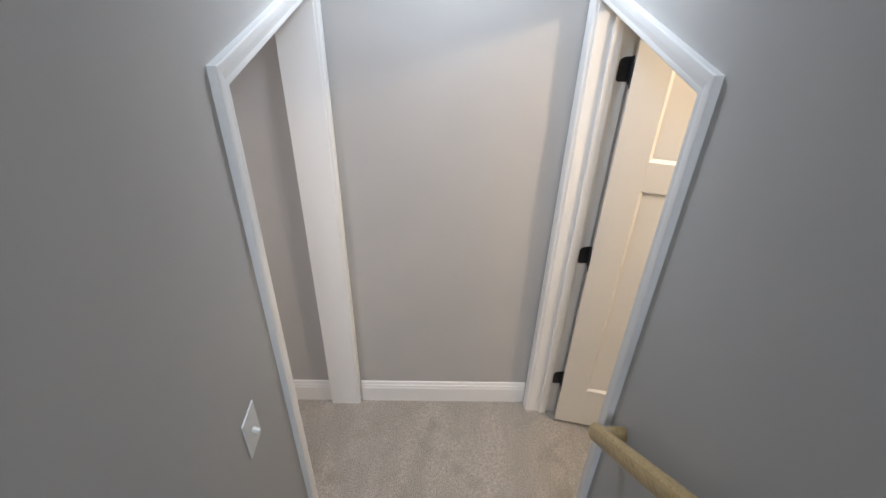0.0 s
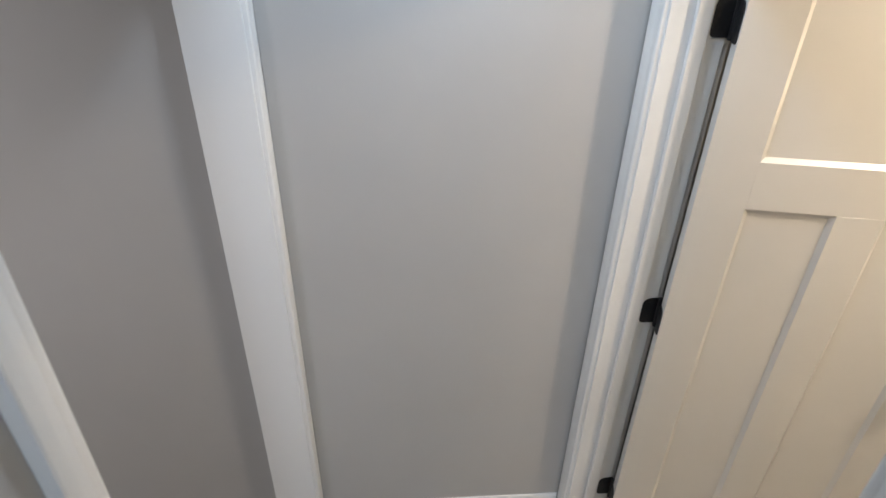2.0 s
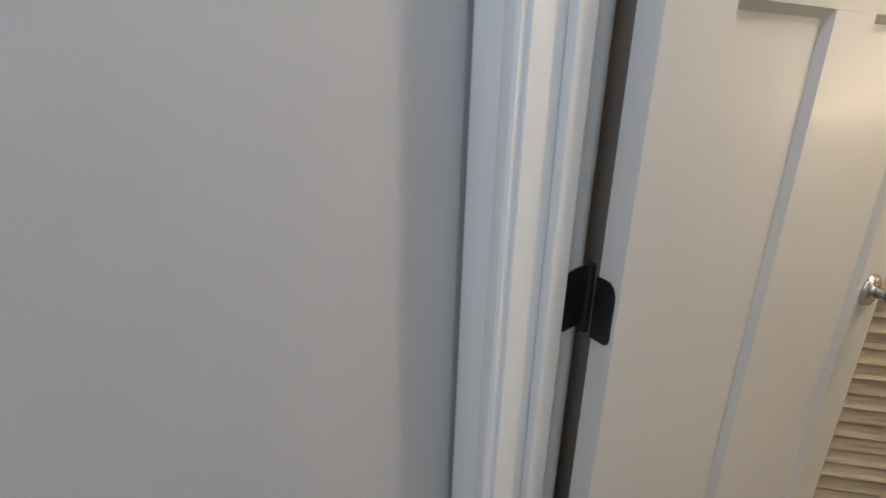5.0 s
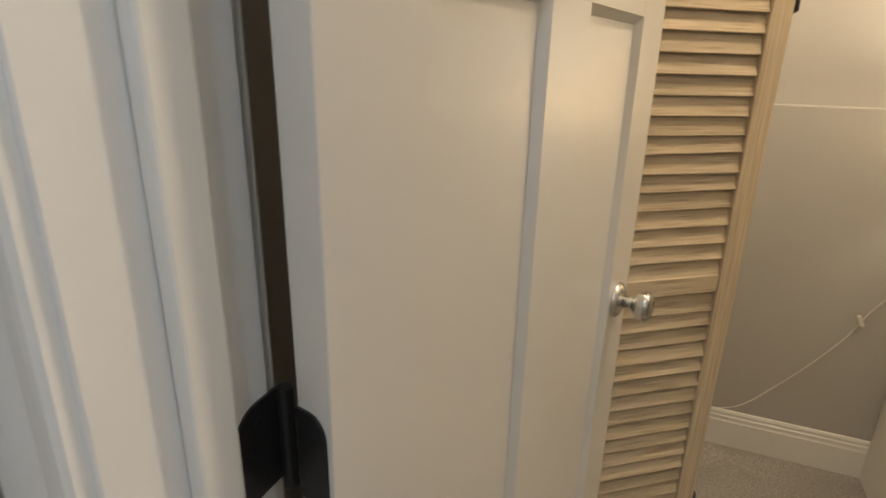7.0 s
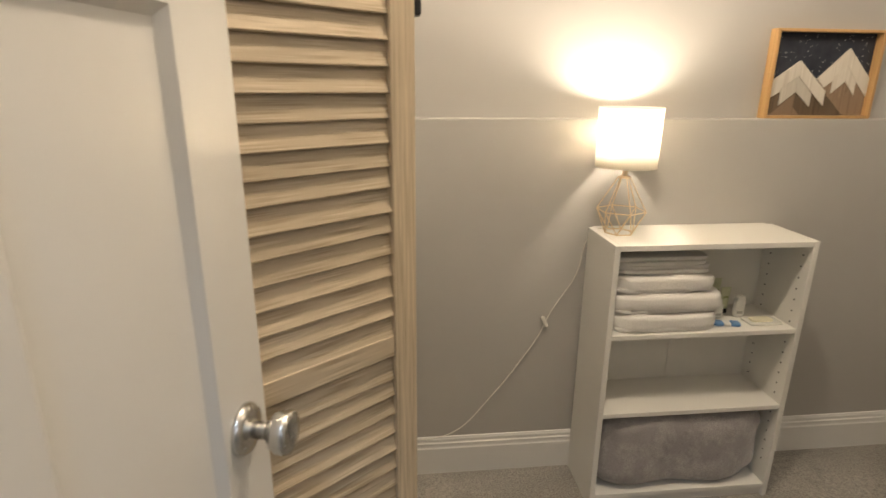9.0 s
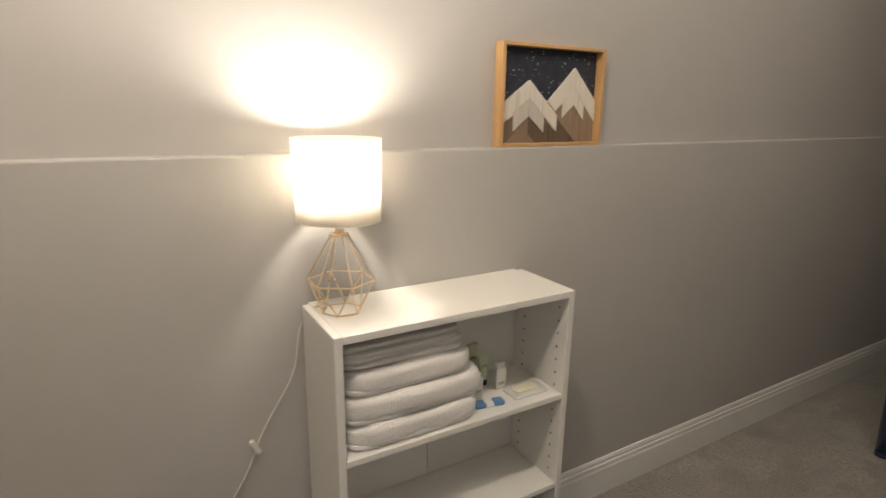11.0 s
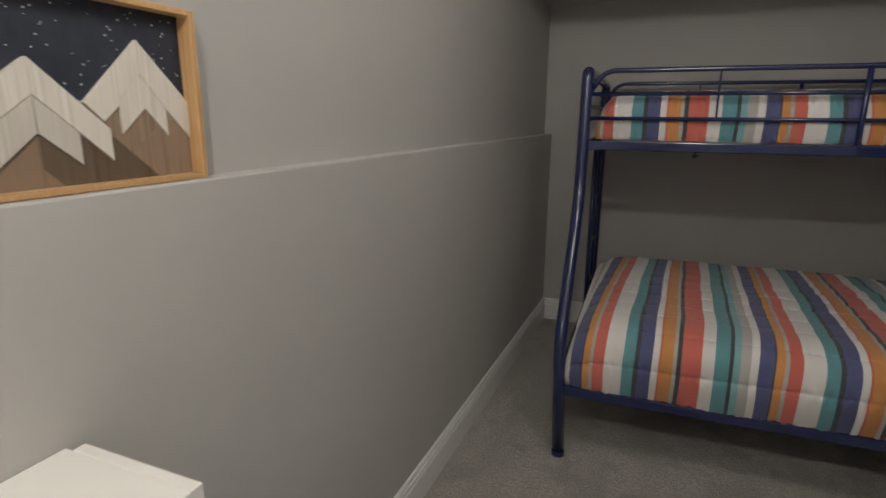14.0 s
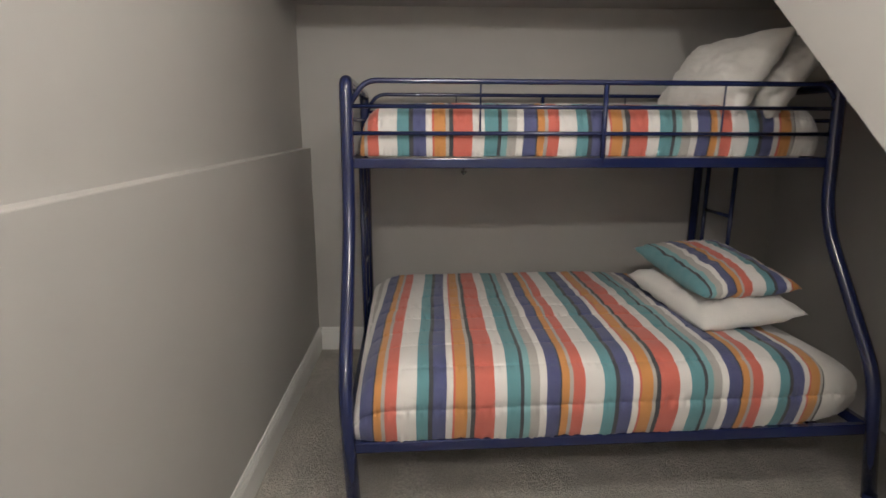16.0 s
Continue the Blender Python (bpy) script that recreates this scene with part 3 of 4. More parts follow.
switch = thing("light_switch", (XL, -1.195, 1.349), "white plastic toggle light switch on the stair wall", "light switch")
part("plate", box((XL, -1.233, 1.349), (XL + 0.005, -1.157, 1.465), 0.0035, 2), PLASTIC, switch)
part("toggle", placed(box((0, -0.005, -0.006), (0.016, 0.005, 0.006), 0.002, 2), Matrix.Translation((XL + 0.004, -1.195, 1.407)) @ Matrix.Rotation(radians(25), 4, "Y")), PLASTIC, switch)
for dz in (-0.03, 0.03):
    part("screw", lathe([(0.003, 0), (0.0032, 0.001), (0.001, 0.0014)], (XL + 0.005, -1.195, 1.407 + dz), (1, 0, 0), 8), PLASTIC, switch)


# ---- bookcase and what stands on it ----


def puffy(lo, hi, e=0.3, rough=0.004, seed=0, nu=56, nv=28, freq=9.0):
    """A soft rounded block between two corners, with an uneven surface."""
    bm = bmesh.new()
    lo, hi = Vector(lo), Vector(hi)
    mid, half = (lo + hi) / 2, (hi - lo) / 2

    def power(v, p):
        return math.copysign(abs(v) ** p, v)

    rows = []
    for j in range(nv + 1):
        b = -math.pi / 2 + math.pi * j / nv
        row = []
        for i in range(nu):
            a = 2 * math.pi * i / nu
            d = Vector((power(math.cos(b), e) * power(math.cos(a), e), power(math.cos(b), e) * power(math.sin(a), e), power(math.sin(b), e)))
            p = Vector((d.x * half.x, d.y * half.y, d.z * half.z)) + mid
            p += d.normalized() * rough * (noise.noise(p * freq + Vector((seed, 0, 0))) + 0.5 * noise.noise(p * freq * 3))
            row.append(bm.verts.new(p))
        rows.append(row)
    for a, b in zip(rows, rows[1:]):
        for i in range(nu):
            bm.faces.new((a[i], a[(i + 1) % nu], b[(i + 1) % nu], b[i]))
    bmesh.ops.remove_doubles(bm, verts=bm.verts, dist=1e-5)
    return bm


BX0, BX1, BY0, BY1, BTOP = 2.150, 2.369, -1.767, -1.126, 0.9235
bookcase = thing("bookcase", ((BX0 + BX1) / 2, (BY0 + BY1) / 2, 0), "low white laminate bookcase with three bays, against the grey wall", "bookcase")
for y0 in (BY0, BY1 - 0.018):
    side = part("side_panel", box((BX0, y0, 0), (BX1, y0 + 0.018, BTOP), 0.0012), LAMINATE, bookcase)
    inner, way = (y0 + 0.018, 1) if y0 == BY0 else (y0, -1)
    b = bmesh.new()
    for x in (BX0 + 0.035, BX1 - 0.045):
        for k in range(21):
            z = 0.13 + k * 0.037
            if min(abs(z - s) for s in (0.353, 0.6275)) > 0.02 and z < BTOP - 0.05:
                add_box(b, (x - 0.0025, inner - 0.0004, z - 0.0025), (x + 0.0025, inner + 0.0006, z + 0.0025))
    tagged(part("pin_holes", b, HOLE, side), kind="stuff")
part("top", box((BX0, BY0 + 0.0182, BTOP - 0.018), (2.383, BY1 - 0.0182, BTOP - 0.0003), 0.0012), LAMINATE, bookcase)
for z in (0.6355, 0.361, 0.050):
    part("shelf", box((BX0 + 0.002, BY0 + 0.018, z - 0.016), (BX1 - 0.008, BY1 - 0.018, z), 0.0012), LAMINATE, bookcase)
part("kick_board", box((BX0 + 0.012, BY0 + 0.018, 0), (BX0 + 0.027, BY1 - 0.018, 0.034)), LAMINATE, bookcase)
for y0, y1 in ((BY0 + 0.018, -1.457), (-1.455, BY1 - 0.018)):
    part("back_board", box((BX1 - 0.007, y0, 0.040), (BX1 - 0.003, y1, BTOP - 0.018)), LAMINATE, bookcase)


def folded_towel(z0, z1, y0, y1, x0, seed, label):
    t = thing("folded_towel", ((x0 + 2.352) / 2, (y0 + y1) / 2, z0), label, "towel", "towels in the bookcase")
    part("fold", puffy((x0, y1, z0), (2.352, y0, z1), 0.46, 0.007, seed, 72, 32, 11.0), TERRY, t, smooth=True)
    part("fold", puffy((x0 + 0.006, y1 + 0.012, z0), (2.350, y0 - 0.006, z0 + 0.018), 0.3, 0.004, seed + 5), TERRY, t, smooth=True)


folded_towel(0.637, 0.697, -1.156, -1.505, 2.157, 1, "thick folded white terry towel at the bottom of a stack")
folded_towel(0.695, 0.761, -1.152, -1.516, 2.163, 2, "thick folded white terry towel in the middle of a stack")
folded_towel(0.759, 0.817, -1.158, -1.488, 2.172, 3, "thick folded white terry towel near the top of a stack")
flannel = thing("hand_towel", (2.26, -1.30, 0.815), "thin folded white hand towels on top of the stack", "towel", "towels in the bookcase")
for k, (back, width) in enumerate(((0.004, 0.300), (0.012, 0.306), (0.006, 0.290), (0.018, 0.298))):
    part("fold", puffy((2.190 + back, -1.166 - width, 0.815 + 0.0125 * k), (2.345, -1.162, 0.8305 + 0.0125 * k), 0.3, 0.006, 11 + 3 * k, 64, 20, 14.0), TERRY, flannel, smooth=True)


def bottle(x, y, w, d, h, label, mat=None, band=None):
    """A small flat bottle with rounded shoulders and a broad cap."""
    z = 0.6355
    t = thing("toiletry_bottle", (x, y, z), label, "bottle", "toiletries in the bookcase")
    part("bottle_body", puffy((x - d / 2, y - w / 2, z), (x + d / 2, y + w / 2, z + h), 0.28, 0.0, 0, 32, 16), mat or PLASTIC, t, smooth=True)
    part("cap", puffy((x - d * 0.4, y - w * 0.36, z + h - 0.002), (x + d * 0.4, y + w * 0.36, z + h + 0.013), 0.3, 0.0, 0, 24, 10), PLASTIC, t, smooth=True)
    if band:
        part("label_patch", box((x - d / 2 - 0.0006, y - w * 0.3, z + h * 0.22), (x - d / 2 + 0.002, y + w * 0.3, z + h * 0.36)), band, t)


bottle(2.285, -1.527, 0.030, 0.018, 0.054, "small white bottle of toiletries beside the towels")
bottle(2.258, -1.545, 0.031, 0.020, 0.052, "small white bottle with a green label on the shelf", band=GREY_PRINT)
bottle(2.262, -1.622, 0.033, 0.020, 0.062, "small white bottle with a printed label on the shelf", band=GREY_PRINT)
bottle(2.335, -1.530, 0.038, 0.022, 0.088, "taller translucent bottle at the back of the shelf", mat=CLEAR_PACK)


def squeeze_tube(x, y, label, h):
    """A tube standing on its cap, flattened at the top."""
    z = 0.6355
    t = thing("squeeze_tube", (x, y, z), label, "tube", "toiletries in the bookcase")
    part("cap", lathe([(0.011, 0), (0.0115, 0.001), (0.0115, 0.017), (0.011, 0.018)], (x, y, z), sides=18), BLACK, t, "black cap")
    b = bmesh.new()
    rings = []
    for k in range(7):
        s = k / 6
        ry, rx = 0.0125 + 0.006 * s, 0.0125 * (1 - s) + 0.0012
        rings.append([b.verts.new((x + rx * math.cos(a), y + ry * math.sin(a), z + 0.018 + s * (h - 0.018))) for a in (2 * math.pi * n / 18 for n in range(18))])
    for p, q in zip(rings, rings[1:]):
        for n in range(18):
            b.faces.new((p[n], p[(n + 1) % 18], q[(n + 1) % 18], q[n]))
    b.faces.new(rings[-1])
    b.faces.new(rings[0][::-1])
    part("tube_body", b, GREEN_PACK, t, smooth=True)
    part("label_patch", box((x - 0.0072, y - 0.008, z + h * 0.56), (x + 0.004, y + 0.008, z + h * 0.66)), GREEN, t)


squeeze_tube(2.300, -1.594, "pale green tube standing on a black cap", 0.090)
squeeze_tube(2.338, -1.582, "pale green tube at the back of the shelf", 0.108)
packet = thing("soap_packet", (2.20, -1.54, 0.6355), "blue and white wrapped soap bar lying on the shelf", "soap")
for mat, a, c in ((BLUE_PACK, 0, 0.030), (PLASTIC, 0.0305, 0.052), (BLUE_PACK, 0.0525, 0.082)):
    b = box((2.186, -1.503 - c, 0.6355), (2.214, -1.503 - a, 0.6485), 0.005, 3)
    part("wrapper", placed(b, Matrix.Translation((2.2, -1.54, 0)) @ Matrix.Rotation(radians(-10), 4, "Z") @ Matrix.Translation((-2.2, 1.54, 0))), mat, packet)
pouch = thing("clear_pouch", (2.215, -1.67, 0.6355), "milky clear plastic sachet lying on the shelf", "packet")
part("pouch_body", puffy((2.183, -1.728, 0.6355), (2.243, -1.618, 0.6425), 0.22, 0.002, 4, 40, 12, 40.0), CLEAR_PACK, pouch, smooth=True)
part("contents", puffy((2.196, -1.706, 0.640), (2.230, -1.634, 0.649), 0.35, 0.001, 6, 32, 12), SOAP, pouch, "pale yellow soap", True)

blanket = thing("folded_blanket", (2.26, -1.455, 0.072), "folded grey plush blanket filling the bottom bay", "blanket")
part("roll", puffy((2.156, -1.746, 0.052), (2.352, -1.150, 0.340), 0.46, 0.016, 3, 120, 60, 5.5), PLUSH, blanket, smooth=True)

# ---- table lamp ----
LX, LY = 2.292, -1.195
lamp = thing("table_lamp", (LX, LY, BTOP), "lit table lamp with gold wire base and white drum shade", "lamp")


def ring_points(r, z, n, turn):
    return [Vector((LX + r * math.cos(2 * math.pi * k / n + turn), LY + r * math.sin(2 * math.pi * k / n + turn), z)) for k in range(n)]


low, mid, high = ring_points(0.045, BTOP + 0.003, 6, 0.5), ring_points(0.074, 0.997, 6, 0.5 + math.pi / 6), ring_points(0.0175, 1.0995, 6, 0.5 + math.pi / 6)
WIRE = 0.0018
for ring in (low, mid, high):
    for k in range(6):
        part("wire", tube([ring[k], ring[(k + 1) % 6]], WIRE, 8), GOLD, lamp)
for k in range(6):
    part("wire", tube([mid[k], high[k]], WIRE, 8), GOLD, lamp)
    part("wire", tube([low[k], mid[k]], WIRE, 8), GOLD, lamp)
    part("wire", tube([low[(k + 1) % 6], mid[k]], WIRE, 8), GOLD, lamp)
part("collar", lathe([(0.02, 0), (0.02, 0.004), (0.009, 0.006), (0.009, 0.03), (0.014, 0.034), (0.014, 0.07)], (LX, LY, 1.0975), sides=20), GOLD, lamp)
# unseen base, flared past the bulb to keep light off the bookcase top
part("bulb_base_baffle", lathe([(0.014, 0), (0.018, 0.008), (0.034, 0.020), (0.0412, 0.031)], (LX, LY, 1.1675), sides=24), PLASTIC, lamp, "white plastic bulb base, flared to block downward light")
bulb = part("bulb", lathe([(0.028, 0.0), (0.034, 0.02), (0.033, 0.038), (0.025, 0.054), (0.012, 0.063), (0.002, 0.065)], (LX, LY, 1.198), sides=20), BULB, lamp, smooth=True)
bulb.visible_shadow = False
b = bmesh.new()
rings = [[b.verts.new((LX + r * math.cos(a), LY + r * math.sin(a), z)) for a in (2 * math.pi * n / 48 for n in range(48))] for r, z in ((0.0900, 1.133), (0.0928, 1.305), (0.0916, 1.305), (0.0888, 1.133))]
for p, q in zip(rings, rings[1:] + rings[:1]):
    for n in range(48):
        b.faces.new((p[n], p[(n + 1) % 48], q[(n + 1) % 48], q[n]))
shade = part("shade", b, SHADE, lamp, "white fabric drum shade, glowing", True)
for z, r in ((1.133, 0.0906), (1.305, 0.0934)):
    ring = [Vector((LX + r * math.cos(2 * math.pi * k / 48), LY + r * math.sin(2 * math.pi * k / 48), z)) for k in range(49)]
    part("rim", tube(ring, 0.0012, 6), SHADE, shade)

cable = thing("lamp_cable", (2.36, -0.9, 0), "cream lamp cable with an inline switch, trailing down the wall", "cable")
run = [(LX + 0.02, LY + 0.03, BTOP + 0.004), (2.345, -1.150, BTOP + 0.004), (2.368, -1.118, 0.880), (2.374, -1.105, 0.76), (2.374, -1.015, 0.62), (2.374, -0.983, 0.534), (2.374, -0.90, 0.407), (2.374, -0.86, 0.353), (2.366, -0.75, 0.221), (2.360, -0.70, 0.182), (2.362, -0.639, 0.158), (2.362, -0.56, 0.153), (2.362, -0.40, 0.151), (2.362, -0.10, 0.151)]
part("cord", tube(rounded(run, 0.05, 4), 0.0017, 8), CORD, cable)
part("inline_switch", placed(puffy((-0.006, -0.0065, -0.021), (0.006, 0.0065, 0.021), 0.4, 0, 0, 24, 12), Matrix.Translation((2.371, -1.000, 0.592)) @ Matrix.Rotation(radians(-25), 4, "X")), CORD, cable, "cream inline switch", True)

# ---- wooden mountain picture on the ledge ----
PY0, PY1, PZ0, PZ1, PXF, PXB = -1.690, -2.064, LEDGE + 0.001, 1.541, 2.396, 2.431
picture = thing("mountain_picture", (PXB, (PY0 + PY1) / 2, PZ0), "wooden mosaic of two snowy mountains in a light wood frame", "picture")
BAR = 0.0115
part("frame_bar", box((PXF, PY0 - BAR, PZ0), (PXB, PY0, PZ1), 0.001), FRAME_WOOD, picture)
part("frame_bar", box((PXF, PY1, PZ0), (PXB, PY1 + BAR, PZ1), 0.001), FRAME_WOOD, picture)
part("frame_bar", box((PXF + 0.001, PY1 + BAR, PZ0), (PXB, PY0 - BAR, PZ0 + BAR * 0.8), 0.001), FRAME_WOOD, picture)
part("frame_bar", box((PXF + 0.001, PY1 + BAR, PZ1 - BAR * 0.8), (PXB, PY0 - BAR, PZ1), 0.001), FRAME_WOOD, picture)
part("sky_board", box((2.424, PY1 + BAR, PZ0 + 0.008), (2.429, PY0 - BAR, PZ1 - 0.008)), SKY_BLUE, picture, "dark navy painted board with stars")
IW, IH = abs(PY1 - PY0) - 2 * BAR, (PZ1 - PZ0) - 2 * 0.0092


def piece(name, outline, proud, mat):
    pts = [(PY0 - BAR - u * IW, PZ0 + 0.0092 + v * IH) for u, v in outline]
    part(name, prism(pts, "x", 2.4239 - proud, 2.4239), mat, picture)


piece("slope", [(0.5, 0), (1, 0), (1, 0.42), (0.875, 0.5), (0.752, 0.66), (0.5, 0.40)], 0.003, BROWN)
piece("slope", [(0.80, 0), (1, 0), (1, 0.25), (0.88, 0.38), (0.65, 0.12), (0.74, 0)], 0.0034, BROWN)
piece("slope", [(0, 0), (0.285, 0), (0.285, 0.5), (0, 0.27)], 0.005, BROWN_DARK)
piece("slope", [(0.286, 0), (0.80, 0), (0.575, 0.28), (0.286, 0.5)], 0.005, BROWN_DARK)
piece("slope", [(0.06, 0), (0.36, 0), (0.2, 0.23), (0.286, 0.283)][:2] + [(0.286, 0.10), (0.286, 0.278)], 0.0054, BROWN)
piece("snow", [(0.48, 0.45), (0.752, 0.82), (0.752, 0.62), (0.635, 0.47), (0.635, 0.43), (0.56, 0.345)], 0.006, SNOW)
piece("snow", [(0.7505, 0.618), (0.763, 0.42), (0.638, 0.27), (0.6365, 0.468)], 0.0055, SNOW)
piece("snow", [(0.7535, 0.82), (1, 0.47), (1, 0.235), (0.875, 0.42), (0.7535, 0.622)], 0.0058, SNOW)
piece("snow", [(0.7535, 0.617), (0.8735, 0.42), (0.875, 0.25), (0.764, 0.42)], 0.0053, SNOW)
piece("snow", [(0, 0.385), (0.2795, 0.665), (0.2795, 0.482), (0.125, 0.327), (0.125, 0.29), (0, 0.19)], 0.009, SNOW)
piece("snow", [(0.2795, 0.478), (0.2795, 0.287), (0.132, 0.122), (0.1265, 0.324)], 0.0083, SNOW)
piece("snow", [(0.281, 0.665), (0.575, 0.30), (0.575, 0.12), (0.4435, 0.283), (0.281, 0.482)], 0.0092, SNOW)
piece("snow", [(0.281, 0.478), (0.4415, 0.283), (0.442, 0.108), (0.285, 0.285)], 0.008, SNOW)
b = bmesh.new()
rng = random.Random(4)
for k in range(95):
    u, v = rng.uniform(0.02, 0.98), rng.uniform(0.4, 0.98)
    r = rng.uniform(0.0009, 0.0019)
    y, z = PY0 - BAR - u * IW, PZ0 + 0.0092 + v * IH
    b.faces.new([b.verts.new((2.4232, y + r * math.cos(a), z + r * math.sin(a))) for a in (0.3, 1.5, 2.8, 4.0, 5.2)])
tagged(part("stars", b, STAR, picture), kind="stuff")

# ---- bunk bed ----


def bends(points, radii, seg=6):
    """A polyline with a radius of its own at each inner corner."""
    points = [Vector(p) for p in points]
    out = [points[0]]
    for a, c, d, r in zip(points, points[1:], points[2:], radii):
        u, w = a - c, d - c
        r = min(r, u.length * 0.49, w.length * 0.49)
        p, q = c + u.normalized() * r, c + w.normalized() * r
        out += [p * (1 - s) ** 2 + c * 2 * s * (1 - s) + q * s * s for s in (k / seg for k in range(seg + 1))]
    return out + [points[-1]]


bed = thing("bunk_bed", (1.0, -4.15, 0), "navy blue tubular steel bunk bed, wide bed below", "bunk bed")
FRONT, REAR, XA, XB = -3.868, -4.875, 1.992, 0.022
for x in (XA, XB):
    fx, fy = x - 0.025, -3.430
    path = [(fx, fy, -0.004), (x, fy - 0.045, 0.48), (x, -3.838, 1.02), (x, FRONT, 1.558), (x, REAR, 1.558), (x, REAR, -0.004)]
    end = part("end_frame", tube(bends(path, (0.10, 0.14, 0.035, 0.035)), 0.0255, 16), BLUE, bed, "bent navy steel tube end frame", True)
    for y in (REAR + 0.115, REAR + 0.375):
        part("ladder_post", tube([(x, y, 0.28), (x, y, 1.24)], 0.012, 10), BLUE, end, smooth=True)
    for z in (0.42, 0.67, 0.92):
        part("rung", tube([(x, REAR + 0.115, z), (x, REAR + 0.375, z)], 0.010, 10), BLUE, end, smooth=True)
    part("end_rail", box((x - 0.015, REAR + 0.02, 0.256), (x + 0.015, -3.47, 0.297), 0.004, 2), BLUE, bed)
    part("end_rail", box((x - 0.015, REAR + 0.02, 1.233), (x + 0.015, FRONT - 0.02, 1.272), 0.004, 2), BLUE, bed)
    part("end_bar", tube([(x, REAR + 0.02, 1.42), (x, FRONT - 0.02, 1.42)], 0.009, 10), BLUE, bed)
for y in (-3.462, REAR):
    part("lower_side_rail", box((XB + 0.02, y - 0.014, 0.256), (XA - 0.02, y + 0.014, 0.299), 0.005, 2), BLUE, bed)
for y in (FRONT + 0.004, REAR):
    rail_ob = part("upper_side_rail", box((XB + 0.02, y - 0.013, 1.232), (XA - 0.02, y + 0.013, 1.272), 0.005, 2), BLUE, bed)
    part("guard_rail_top", tube(bends([(XA - 0.018, y, 1.478), (XA - 0.07, y, 1.561), (XB + 0.06, y, 1.561), (XB + 0.02, y, 1.505)], (0.07, 0.04)), 0.0105, 12), BLUE, bed, smooth=True)
    for z in (1.467, 1.366):
        part("guard_bar", tube([(XA - 0.018, y, z), (XB + 0.02, y, z)], 0.0085, 10), BLUE, bed, smooth=True)
    part("guard_post", tube([(0.985, y + 0.003, 1.245), (0.985, y + 0.003, 1.552)], 0.0105, 10), BLUE, bed, smooth=True)
    for x in (1.478, 0.502):
        part("guard_rod", tube([(x, y - 0.001, 1.365), (x, y - 0.001, 1.556)], 0.0038, 8), BLUE, bed)
for base, y0, y1 in ((0.262, -3.475, REAR), (1.238, FRONT, REAR)):
    for k in range(7):
        x = 0.2 + k * 0.27
        part("slat_bar", box((x - 0.02, y1, base), (x + 0.02, y0, base + 0.012), 0.002), BLUE, bed)
for x in (1.54,):
    bolt = part("bolt", tube([(x, FRONT + 0.004, 1.234), (x, FRONT + 0.004, 1.206)], 0.004, 8), BLACK, bed)
    part("wing_nut", box((x - 0.011, FRONT + 0.002, 1.212), (x + 0.011, FRONT + 0.006, 1.222), 0.0015), BLACK, bolt)
for x in (XA, XB):
    for z in (1.467, 1.366, 1.252):
        part("bolt_cap", lathe([(0.0085, 0), (0.0085, 0.003), (0.006, 0.0055), (0.001, 0.0065)], (x, FRONT + 0.0235, z), (0, 1, 0), 14), BLUE, bed, smooth=True)
for x in (XA, XB):
    for y, fx in ((-3.430, x - 0.025), (REAR, x)):
        part("foot_cap", lathe([(0.027, 0), (0.027, 0.02), (0.0262, 0.022)], (fx, y, -0.004), sides=18), BLUE, bed)


def mattress(lo, hi, label):
    t = thing("mattress", ((lo[0] + hi[0]) / 2, (lo[1] + hi[1]) / 2, lo[2]), label, "mattress")
    part("ticking", puffy(lo, hi, 0.16, 0.003, 2, 64, 28), COTTON, t, smooth=True)
    return t


mattress((0.17, -4.845, 0.278), (1.955, -3.52, 0.515), "white covered mattress on the lower bunk")
mattress((0.06, -4.835, 1.252), (1.935, -3.91, 1.425), "white covered mattress on the upper bunk")


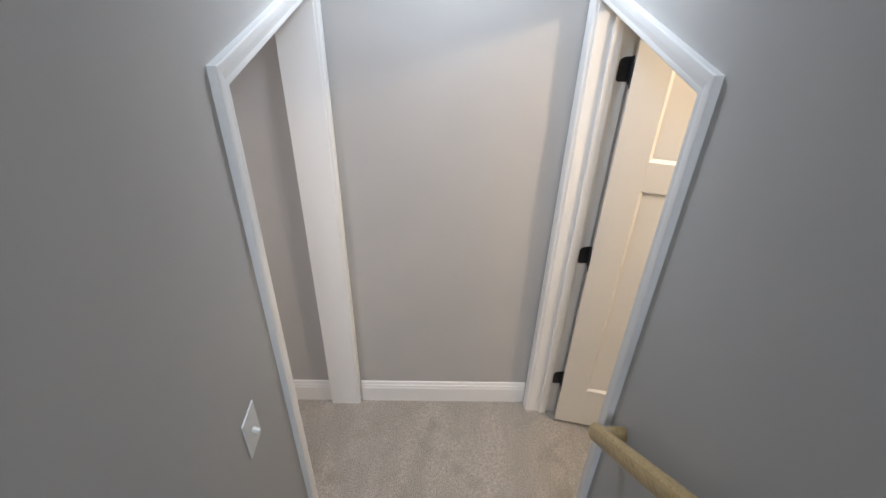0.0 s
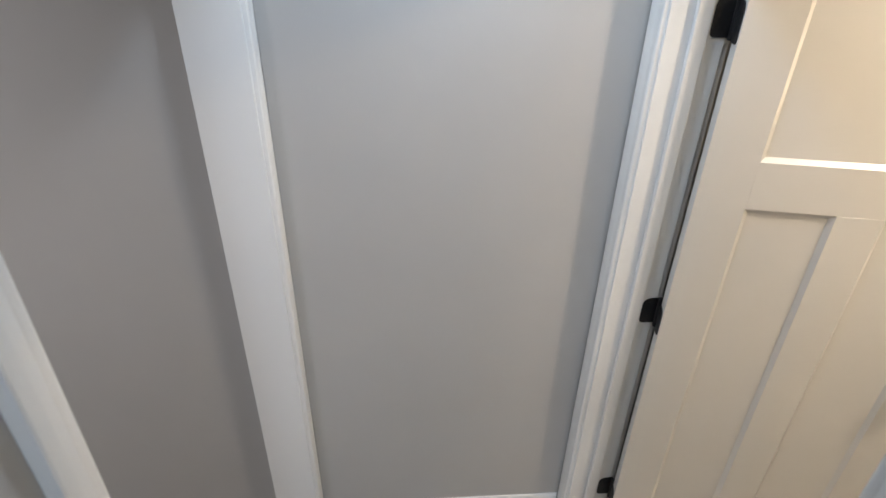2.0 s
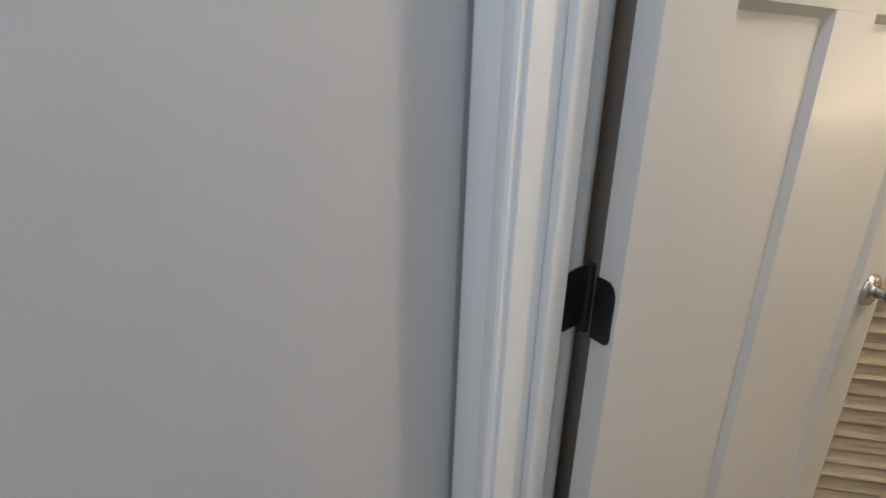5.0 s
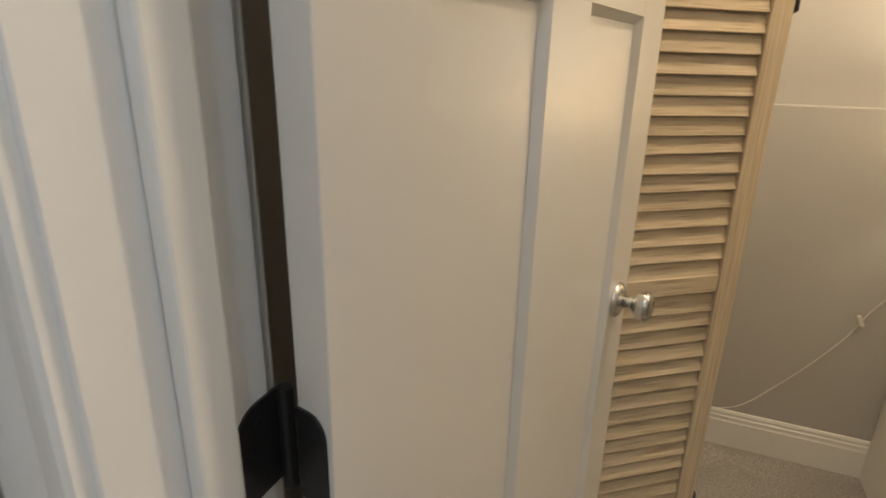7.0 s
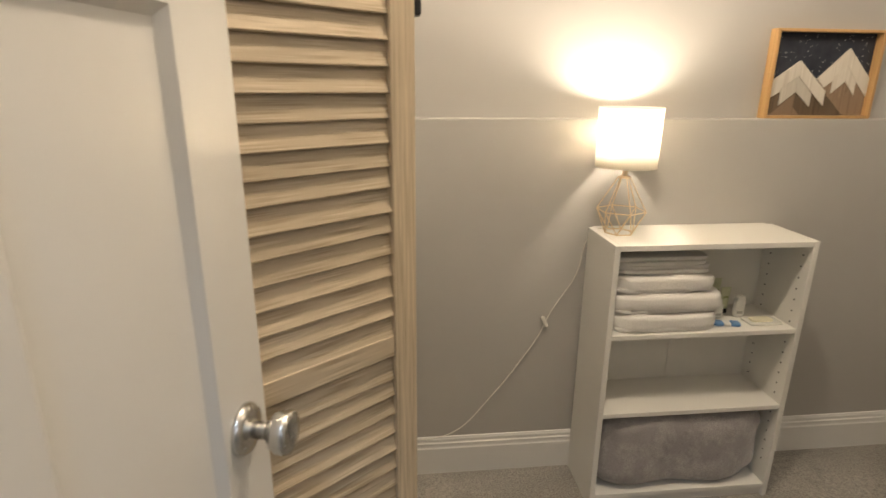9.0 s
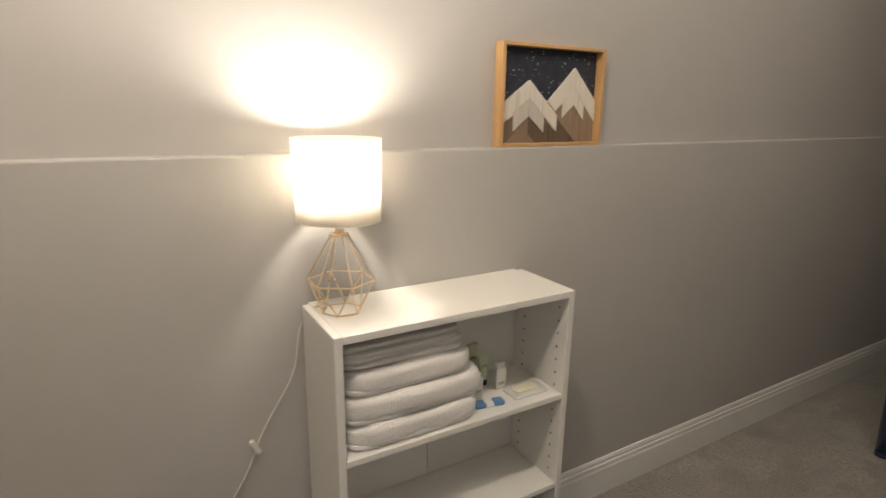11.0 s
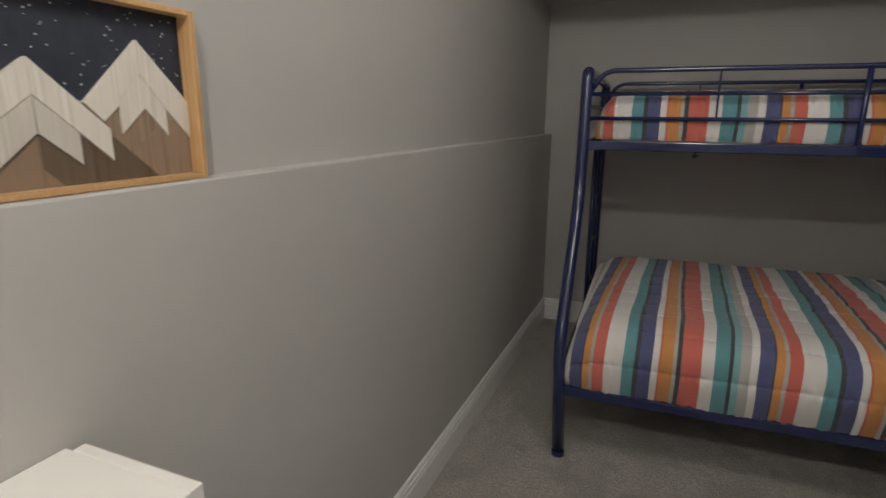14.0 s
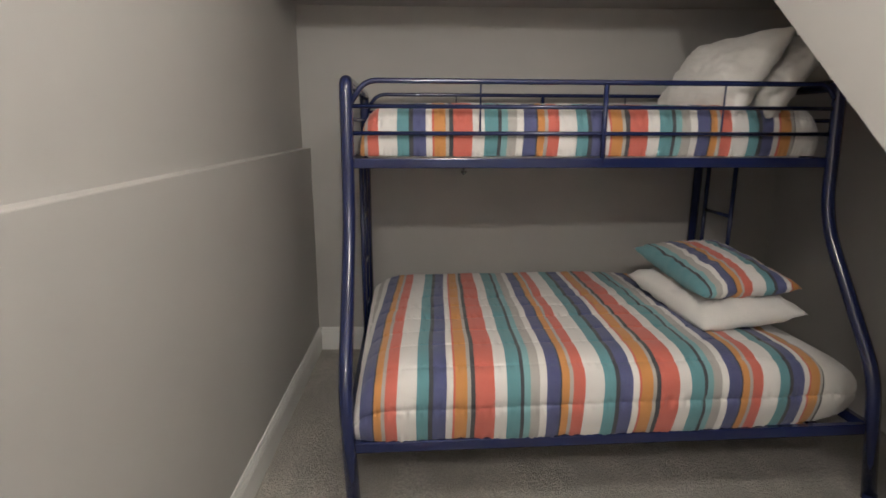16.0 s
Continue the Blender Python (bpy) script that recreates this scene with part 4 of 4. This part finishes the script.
def comforter(name, x0, x1, section, sharp, label, mat, hem, draw, seam=0.155, puff=0.021, seed=1.0):
    """A quilt over a mattress: a (y, z) section swept along x, drawn in towards both ends, with stitched seams and puckers."""
    pts = [Vector((p.y, p.z)) for p in bends([(0, *p) for p in section], [0.06] * (len(section) - 2), 8)]
    dense = []
    for a, c in zip(pts, pts[1:]):
        n = max(1, int((c - a).length / 0.0045))
        dense += [a.lerp(c, k / n) for k in range(n)]
    dense.append(pts[-1])
    arc = [0.0]
    for a, c in zip(dense, dense[1:]):
        arc.append(arc[-1] + (c - a).length)
    mid = Vector(((section[0][0] + section[-1][0]) / 2, section[0][1]))
    cols, n = [], 400
    for i in range(n + 1):
        s = i / n
        s = 0.4 * s + 0.6 * (0.5 - 0.5 * math.cos(math.pi * s))
        x, u = x0 + (x1 - x0) * s, 2 * s - 1
        k = max(0.0, 1 - abs(u) ** (sharp[0] if u < 0 else sharp[1])) ** 0.42
        if u < 0 and hem:
            k = 0.3 + 0.7 * k
        narrow = draw if u < 0 else 0.1
        col = []
        for p, along in zip(dense, arc):
            d = along + 0.012 * noise.noise(Vector((x * 1.6, round(along / seam) * 3.0, seed)))
            wave = abs(math.sin(math.pi * d / seam))
            near = math.exp(-(wave / 0.5) ** 2)
            lift = puff * (wave ** 0.16 - 0.9)
            lift += 0.010 * noise.noise(Vector((x * 4, along * 4, seed))) + 0.004 * noise.noise(Vector((x * 13, along * 9, 7)))
            lift += near * (0.0095 * noise.noise(Vector((x * 42, along * 8, 3))) + 0.006 * noise.noise(Vector((x * 90, along * 12, 5))))
            off = p - mid
            off = Vector((off.x * (1 - narrow + narrow * k), off.y * k))
            q = mid + off + (off.normalized() * lift if off.length > 1e-4 else Vector((0, 0)))
            col.append((x, q.x, max(q.y, mid.y - 0.012)))
        cols.append(col)
    t = thing(name, ((x0 + x1) / 2, mid.x, mid.y), label, "comforter", "striped comforters")

    def strip(some):
        bm = bmesh.new()
        rows = [[bm.verts.new(c) for c in col] for col in some]
        for a, c in zip(rows, rows[1:]):
            for j in range(len(a) - 1):
                bm.faces.new((a[j], c[j], c[j + 1], a[j + 1]))
        return bm

    cut = next(i for i, col in enumerate(cols) if col[0][0] > hem)
    if cut:
        part("white_hem", strip(cols[:cut + 1]), COTTON, t, "white underside turned out at the end", True)
    part("quilted_cover", strip(cols[cut:]), mat, t, smooth=True)
    return t


lower_cover = comforter("striped_comforter", -0.022, 1.972, [(-3.452, 0.290), (-3.408, 0.43), (-3.432, 0.558), (-3.55, 0.590), (-4.3, 0.578), (-4.79, 0.556), (-4.855, 0.30)], (2.8, 16), "multicoloured striped quilted comforter spread over the lower bunk", COMFORTER, 0.222, 0.42)
part("sagging_edge", puffy((0.248, -3.535, 0.224), (0.345, -3.485, 0.292), 0.6, 0.004, 5, 32, 16, 16.0), COMFORTER, lower_cover, "coral corner sagging under the rail", True)
comforter("striped_comforter", 0.045, 1.950, [(-3.893, 1.276), (-3.880, 1.36), (-3.90, 1.458), (-3.99, 1.484), (-4.4, 1.488), (-4.79, 1.474), (-4.85, 1.28)], (24, 20), "multicoloured striped quilted comforter spread over the upper bunk", COMFORTER_TOP, 0.172, 0.15, 0.16, 0.015, 4.0)


def pillow(size, place, turn, mat, label, seed):
    ob = part("pillow", cushion(size, (0, 0, 0), Matrix.Identity(4), seed=seed, wrinkle=0.009), mat, smooth=True)
    ob.matrix_world = Matrix.Translation(place) @ turn
    return tagged(ob, label, "pillow", "pillows on the bunk bed")


def turned(rx, ry, rz):
    return Euler([radians(a) for a in (rx, ry, rz)]).to_matrix().to_4x4()


pillow((0.68, 0.46, 0.17), (0.372, -4.05, 0.640), turned(6, 4, 94), COTTON, "white cotton pillow lying on the striped comforter", 1)
pillow((0.64, 0.44, 0.15), (0.360, -4.08, 0.757), turned(2, 5, 92), STRIPED_CASE, "striped pillow lying on a white pillow", 2)
pillow((0.66, 0.42, 0.17), (0.345, -4.23, 1.612), turned(0, 57, 5) @ turned(0, 0, 90), COTTON, "white pillow leaning on another on the upper bunk", 3)
pillow((0.66, 0.42, 0.16), (0.160, -4.20, 1.600), turned(0, 55, -3) @ turned(0, 0, 90), COTTON, "white pillow leaning at the end of the upper bunk", 4)

# the bed stands a little askew to the wall, with all that lies on it
askew = Matrix.Translation((1.018, -3.867, 0.004)) @ Matrix.Rotation(radians(2.2), 4, "Z") @ Matrix.Translation((-1.0, 3.87, 0))
bpy.context.view_layer.update()
for ob in [o for o in scene.objects if o.parent is None and o.name.split(".")[0] in ("bunk_bed", "mattress", "striped_comforter", "pillow")]:
    ob.matrix_world = askew @ ob.matrix_world
